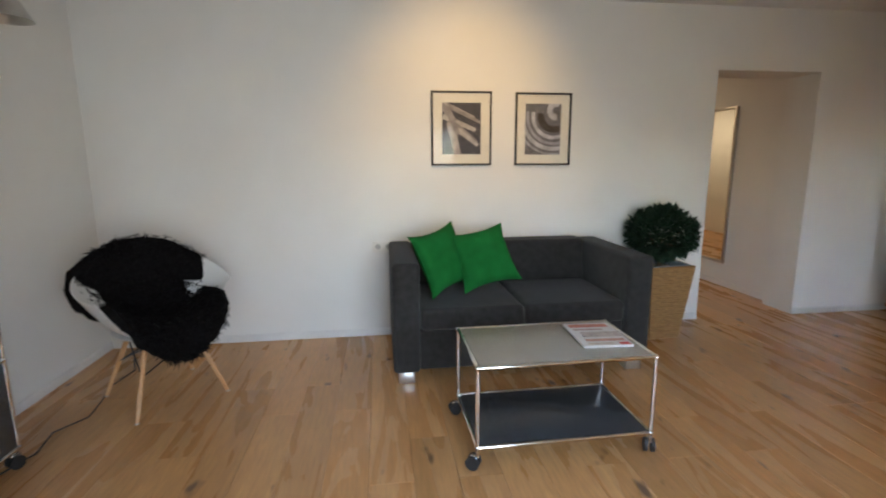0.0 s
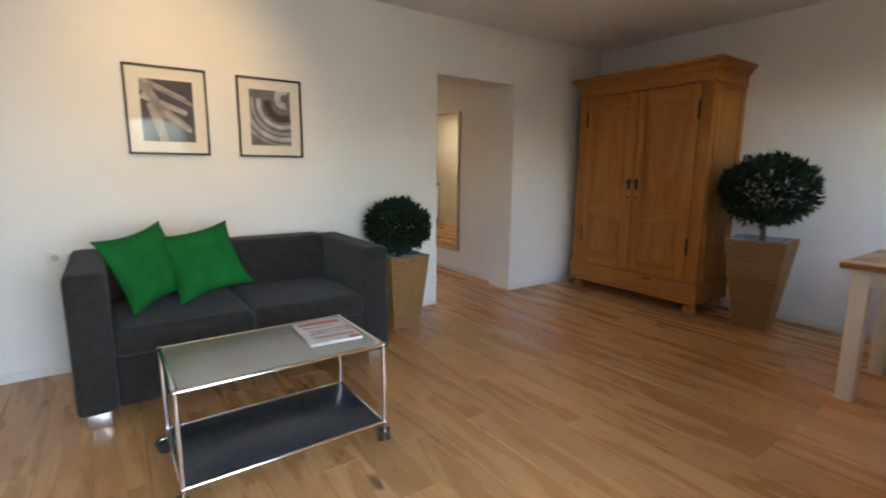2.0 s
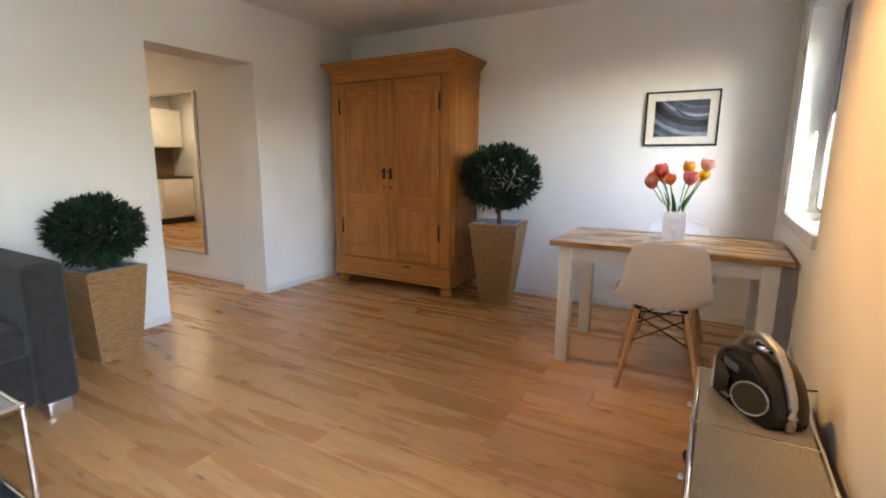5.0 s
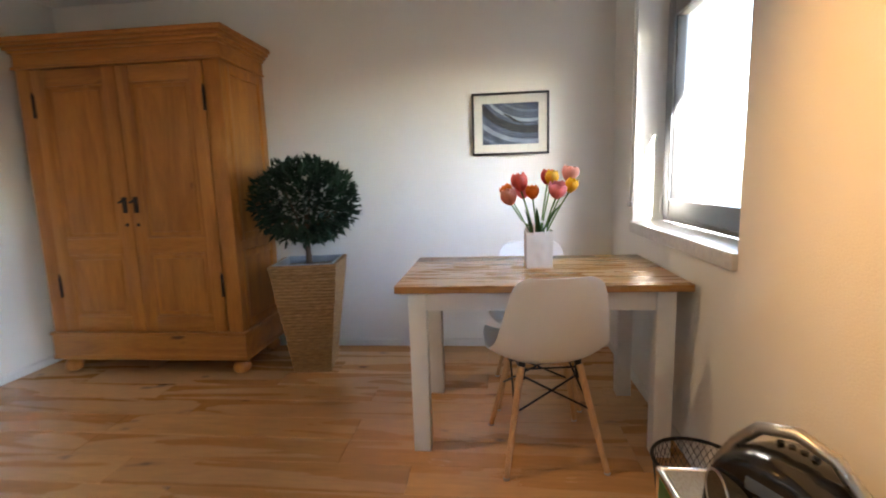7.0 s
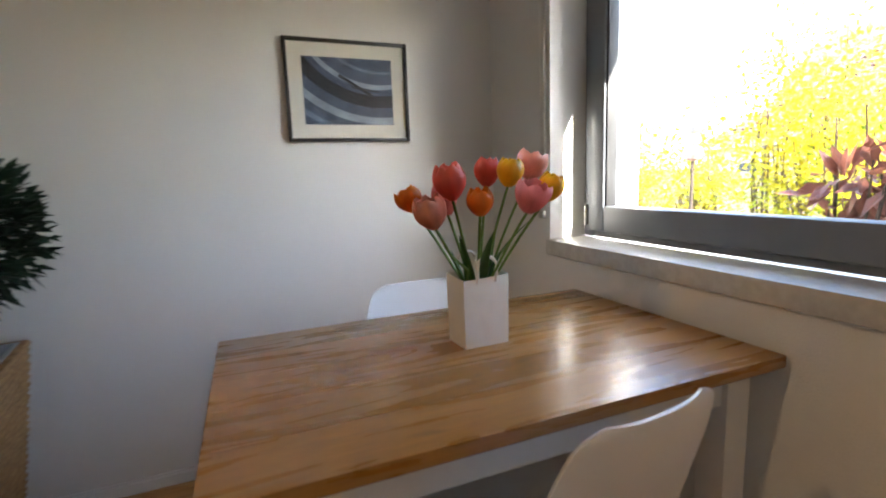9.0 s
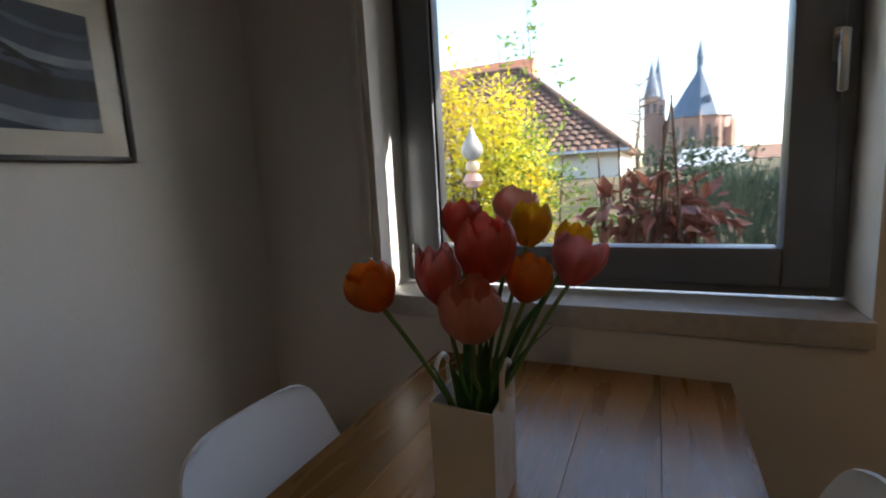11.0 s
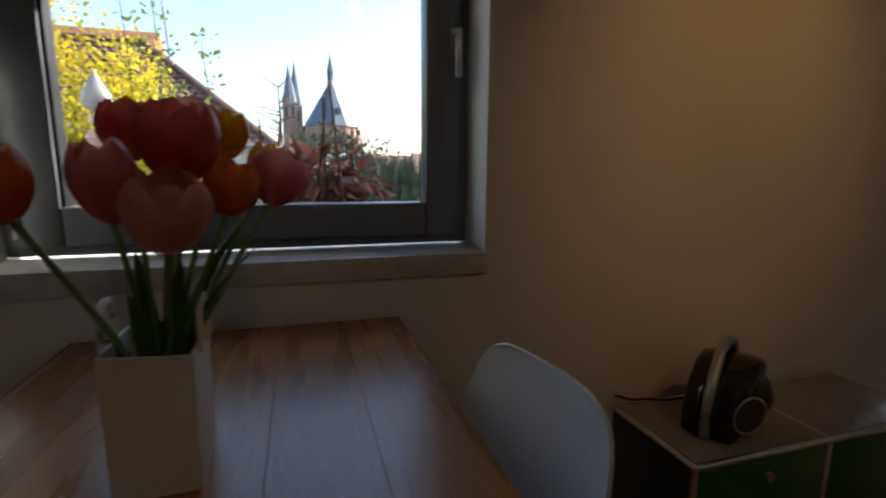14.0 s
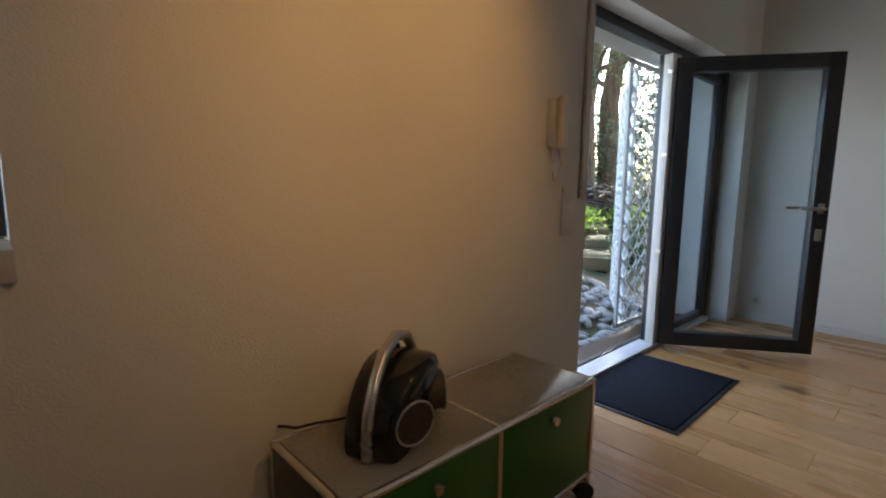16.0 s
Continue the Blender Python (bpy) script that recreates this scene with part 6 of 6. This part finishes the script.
def tree(x, y, h, r, crown, n, leaf, m, label, seed, name="tree"):
    """Trunk, forking limbs, and leaves in loose sprays at the limbs' ends."""
    z0 = land(x, y)
    t = thing(name, x, y, z0, 0, label, "tree")
    rnd = random.Random(seed)
    b = bmesh.new()
    tube(b, [(0, 0, -0.2), (0.02 * h, 0, h * 0.25), (-0.015 * h, 0.02 * h, h * 0.55), (0, 0, h * 0.95)], [r * 1.3, r, r * 0.7, r * 0.12], 12)
    tips = []
    for k in range(16):
        f = rnd.uniform(0.28, 0.92)
        a = rnd.uniform(0, 6.28)
        l = crown * (1.15 - 0.6 * f) * rnd.uniform(0.7, 1.1)
        p = Vector((0, 0, h * f))
        q = p + Vector((l * math.cos(a), l * math.sin(a), l * rnd.uniform(0.0, 0.5)))
        tube(b, [p, (p + q) / 2 + Vector((0, 0, 0.06 * l)), q], [r * 0.35, r * 0.22, r * 0.06], 7)
        tips += [q, p + (q - p) * 0.6]
        for _ in range(3):
            s = p + (q - p) * rnd.uniform(0.3, 0.9)
            e = s + Vector((rnd.uniform(-1, 1), rnd.uniform(-1, 1), rnd.uniform(-0.1, 0.9))) * l * 0.45
            tube(b, [s, (s + e) / 2, e], [r * 0.12, r * 0.08, r * 0.03], 5)
            tips.append(e)
    part("trunk", b, M_BARK, t)
    b = bmesh.new()
    for q in tips:
        spray(b, q, (crown * 0.26, crown * 0.26, crown * 0.20), n // len(tips), leaf, rnd, 0.0, 0.6)
    part("crown", b, m, t, "", 0)
    return t


tree(-3.9, -3.05, 7.5, 0.17, 2.5, 9000, 0.085, M_DLEAF, "tall dark conifer with a bare lower trunk", 31)
tree(-5.3, -3.3, 8.5, 0.20, 2.7, 9000, 0.09, M_DLEAF, "tall dark conifer behind the wood pile", 32)
tree(-3.6, -4.6, 6.5, 0.12, 1.8, 2400, 0.08, M_GLEAF, "young tree with light green leaves", 33)
tree(-8.0, -5.5, 9.0, 0.22, 3.0, 3000, 0.11, M_DLEAF, "large dark tree at the garden's end", 34)
tree(-7.2, -2.6, 7.0, 0.16, 2.6, 6000, 0.10, M_GLEAF, "garden tree with light green leaves", 35)
tree(6.2, -30.0, 5.6, 0.12, 2.2, 900, 0.07, mat("pale_blossom", (0.55, 0.45, 0.42), (0.42, 0.33, 0.30), rough=0.7, scale=4, thin=0.3), "bare tree with pale pink blossom", 36)
shrub("cypress", 3.0, -5.4, [(0, 0, 0.5, 0.34, 0.34, 0.6), (0, 0, 0.9, 0.26, 0.26, 0.5)], 2600, 0.05, M_DLEAF, "narrow dark green cypress bush", 37, 0.8, 0.35)
for k, (x, y) in enumerate(((-3.2, -1.9), (-2.4, -1.2), (-4.4, -2.0), (-1.6, -1.8), (-1.2, -0.7), (-5.6, -2.4))):
    shrub("ivy_clump", x, y, [(0, 0, 0.18, 0.42, 0.4, 0.22), (0.3, 0.1, 0.12, 0.3, 0.3, 0.16)], 500, 0.075, M_DLEAF if k % 3 else M_GLEAF, "low clump of dark ivy", 90 + k, 0.5, 0.7)
# the last two are added out of view to keep sun off the door
for k, (x, y, w, top) in enumerate(((-4.6, -3.7, 0.9, 3.4), (-6.0, -3.5, 1.0, 3.0), (-7.4, -3.4, 1.1, 3.6), (-5.6, -4.8, 1.2, 4.6), (-9.0, -3.2, 1.2, 3.8), (-3.3, -4.2, 0.8, 2.6), (-2.7, -0.80, 1.0, 5.4), (-3.9, -1.15, 1.1, 6.2))):
    h = top - land(x, y)
    shrub("evergreen_bush", x, y, [(0, 0, h * 0.45, w, w * 0.8, h * 0.48), (0.2, 0, h * 0.75, w * 0.6, w * 0.6, h * 0.28), (-0.3, 0.2, h * 0.25, w, w * 0.8, h * 0.28)], 2600, 0.10, M_DLEAF, "dense dark evergreen bush screening sky and sun from the garden", 120 + k, 0.1, 0.45)
# unseen tree added so its crown blocks sun through the garden door
tree(-2.3, -0.70, 5.2, 0.09, 1.15, 2600, 0.09, M_DLEAF, "slim dark evergreen tree added out of view to shade the garden door", 38)
wp = thing("brushwood_pile", -3.55, -2.55, land(-3.55, -2.55), 20, "heap of cut brown branches", "wood pile")
rnd = random.Random(44)
for k in range(70):
    z = rnd.uniform(0.02, 0.55)
    l, r = rnd.uniform(0.5, 1.1) * (1.2 - z), rnd.uniform(0.012, 0.035)
    c, a = Vector((rnd.uniform(-0.5, 0.5) * (1 - z), rnd.uniform(-0.4, 0.4), z)), rnd.uniform(-0.5, 0.5)
    d = Vector((math.cos(a), math.sin(a), rnd.uniform(-0.15, 0.15))) * l
    part("branch", tube(bmesh.new(), [c - d, c + Vector((0, 0, rnd.uniform(-0.03, 0.05))), c + d], [r, r * 0.9, r * 0.6], 7), M_BRANCH, wp)
for k in range(4):
    y = -0.9 - 0.42 * k
    st = thing("garden_step", -0.6 - 0.75 * k, y, land(-0.6 - 0.75 * k, y) - 0.05, 30, "rough garden step of packed brown earth", "step", "garden steps")
    part("block", box(-0.45, 0.45, -0.16, 0.16, 0, 0.16, 0.02), M_SOIL, st)


def grille(name, m, W, H, label):
    """White iron frame filled with wavy bars that touch to form links."""
    t = new(name)
    t.matrix_world = m
    tagged(t, label, "grille", "white iron grilles")
    b = bmesh.new()
    for a, c in (((0, 0, 0), (0, 0, H)), ((W, 0, 0), (W, 0, H)), ((0, 0, 0), (W, 0, 0)), ((0, 0, H), (W, 0, H))):
        d = Vector(c) - Vector(a)
        bx(b, min(a[0], c[0]) - 0.014, max(a[0], c[0]) + 0.014, -0.010, 0.010, min(a[2], c[2]) - 0.014, max(a[2], c[2]) + 0.014, 0.002, 1)
    part("frame", b, M_GRILLEW, t)
    cols = max(2, round(W / 0.125))
    step = W / cols
    for k in range(cols):
        x0 = (k + 0.5) * step
        for s in (-1, 1):
            pts = [(x0 + s * step * 0.48 * math.sin(2 * math.pi * (z / 0.26) + (0 if k % 2 else math.pi / 2)), 0, z) for z in (H * i / 56 for i in range(57))]
            part("wavy_bar", tube(bmesh.new(), pts, 0.0075, 6), M_GRILLEW, t)
    return t


grille("side_grille", pose(GD0 + 0.04, FACE + 0.03, 0.06), MULL - GD0 - 0.06, GDTOP - 0.10, "white wrought iron grille before the fixed pane")
ang = math.degrees(math.atan2(-0.15 - 0.39, 0.45 - 1.30))
grille("gate", pose(1.30, 0.385, 0.0, 0, 0, ang), 0.98, 1.86, "white wrought iron security gate standing open")

# ---- floor planks ----
PW, PL, rnd = 0.192, 1.285, random.Random(12)
plank_mesh = {}


def plank(x0, x1, y0, y1):
    key = (round(x1 - x0, 3), round(y1 - y0, 3))
    if key not in plank_mesh:
        w, l = x1 - x0 - 0.0008, y1 - y0 - 0.0008
        b = bmesh.new()
        lo = [b.verts.new((sx * w / 2, sy * l / 2, -0.010)) for sx, sy in ((1, -1), (1, 1), (-1, 1), (-1, -1))]
        mid = [b.verts.new((sx * w / 2, sy * l / 2, -0.0012)) for sx, sy in ((1, -1), (1, 1), (-1, 1), (-1, -1))]
        hi = [b.verts.new((sx * (w / 2 - 0.0012), sy * (l / 2 - 0.0012), 0)) for sx, sy in ((1, -1), (1, 1), (-1, 1), (-1, -1))]
        for r0, r1 in ((lo, mid), (mid, hi)):
            for k in range(4):
                b.faces.new((r0[k], r0[(k + 1) % 4], r1[(k + 1) % 4], r1[k]))
        b.faces.new(hi)
        me = bpy.data.meshes.new("plank")
        b.to_mesh(me)
        b.free()
        me.materials.append(M_FLOOR)
        plank_mesh[key] = me
    o = new("plank", plank_mesh[key])
    o.location = ((x0 + x1) / 2, (y0 + y1) / 2, 0)
    o.parent = floor


x = WEST - 0.02
while x < EAST:
    x1 = min(x + PW, EAST + 0.02)
    far = HALL_N if x1 > HALL_W and x < HALL_E else NORTH + 0.02
    y = FY + 0.05 - rnd.choice((0.0, 0.32, 0.64, 0.96))
    while y < far:
        y0, y1 = max(y, FY + 0.05), min(y + PL, far)
        if y1 - y0 > 0.02:
            plank(x, x1, y0, y1)
        y += PL
    x += PW
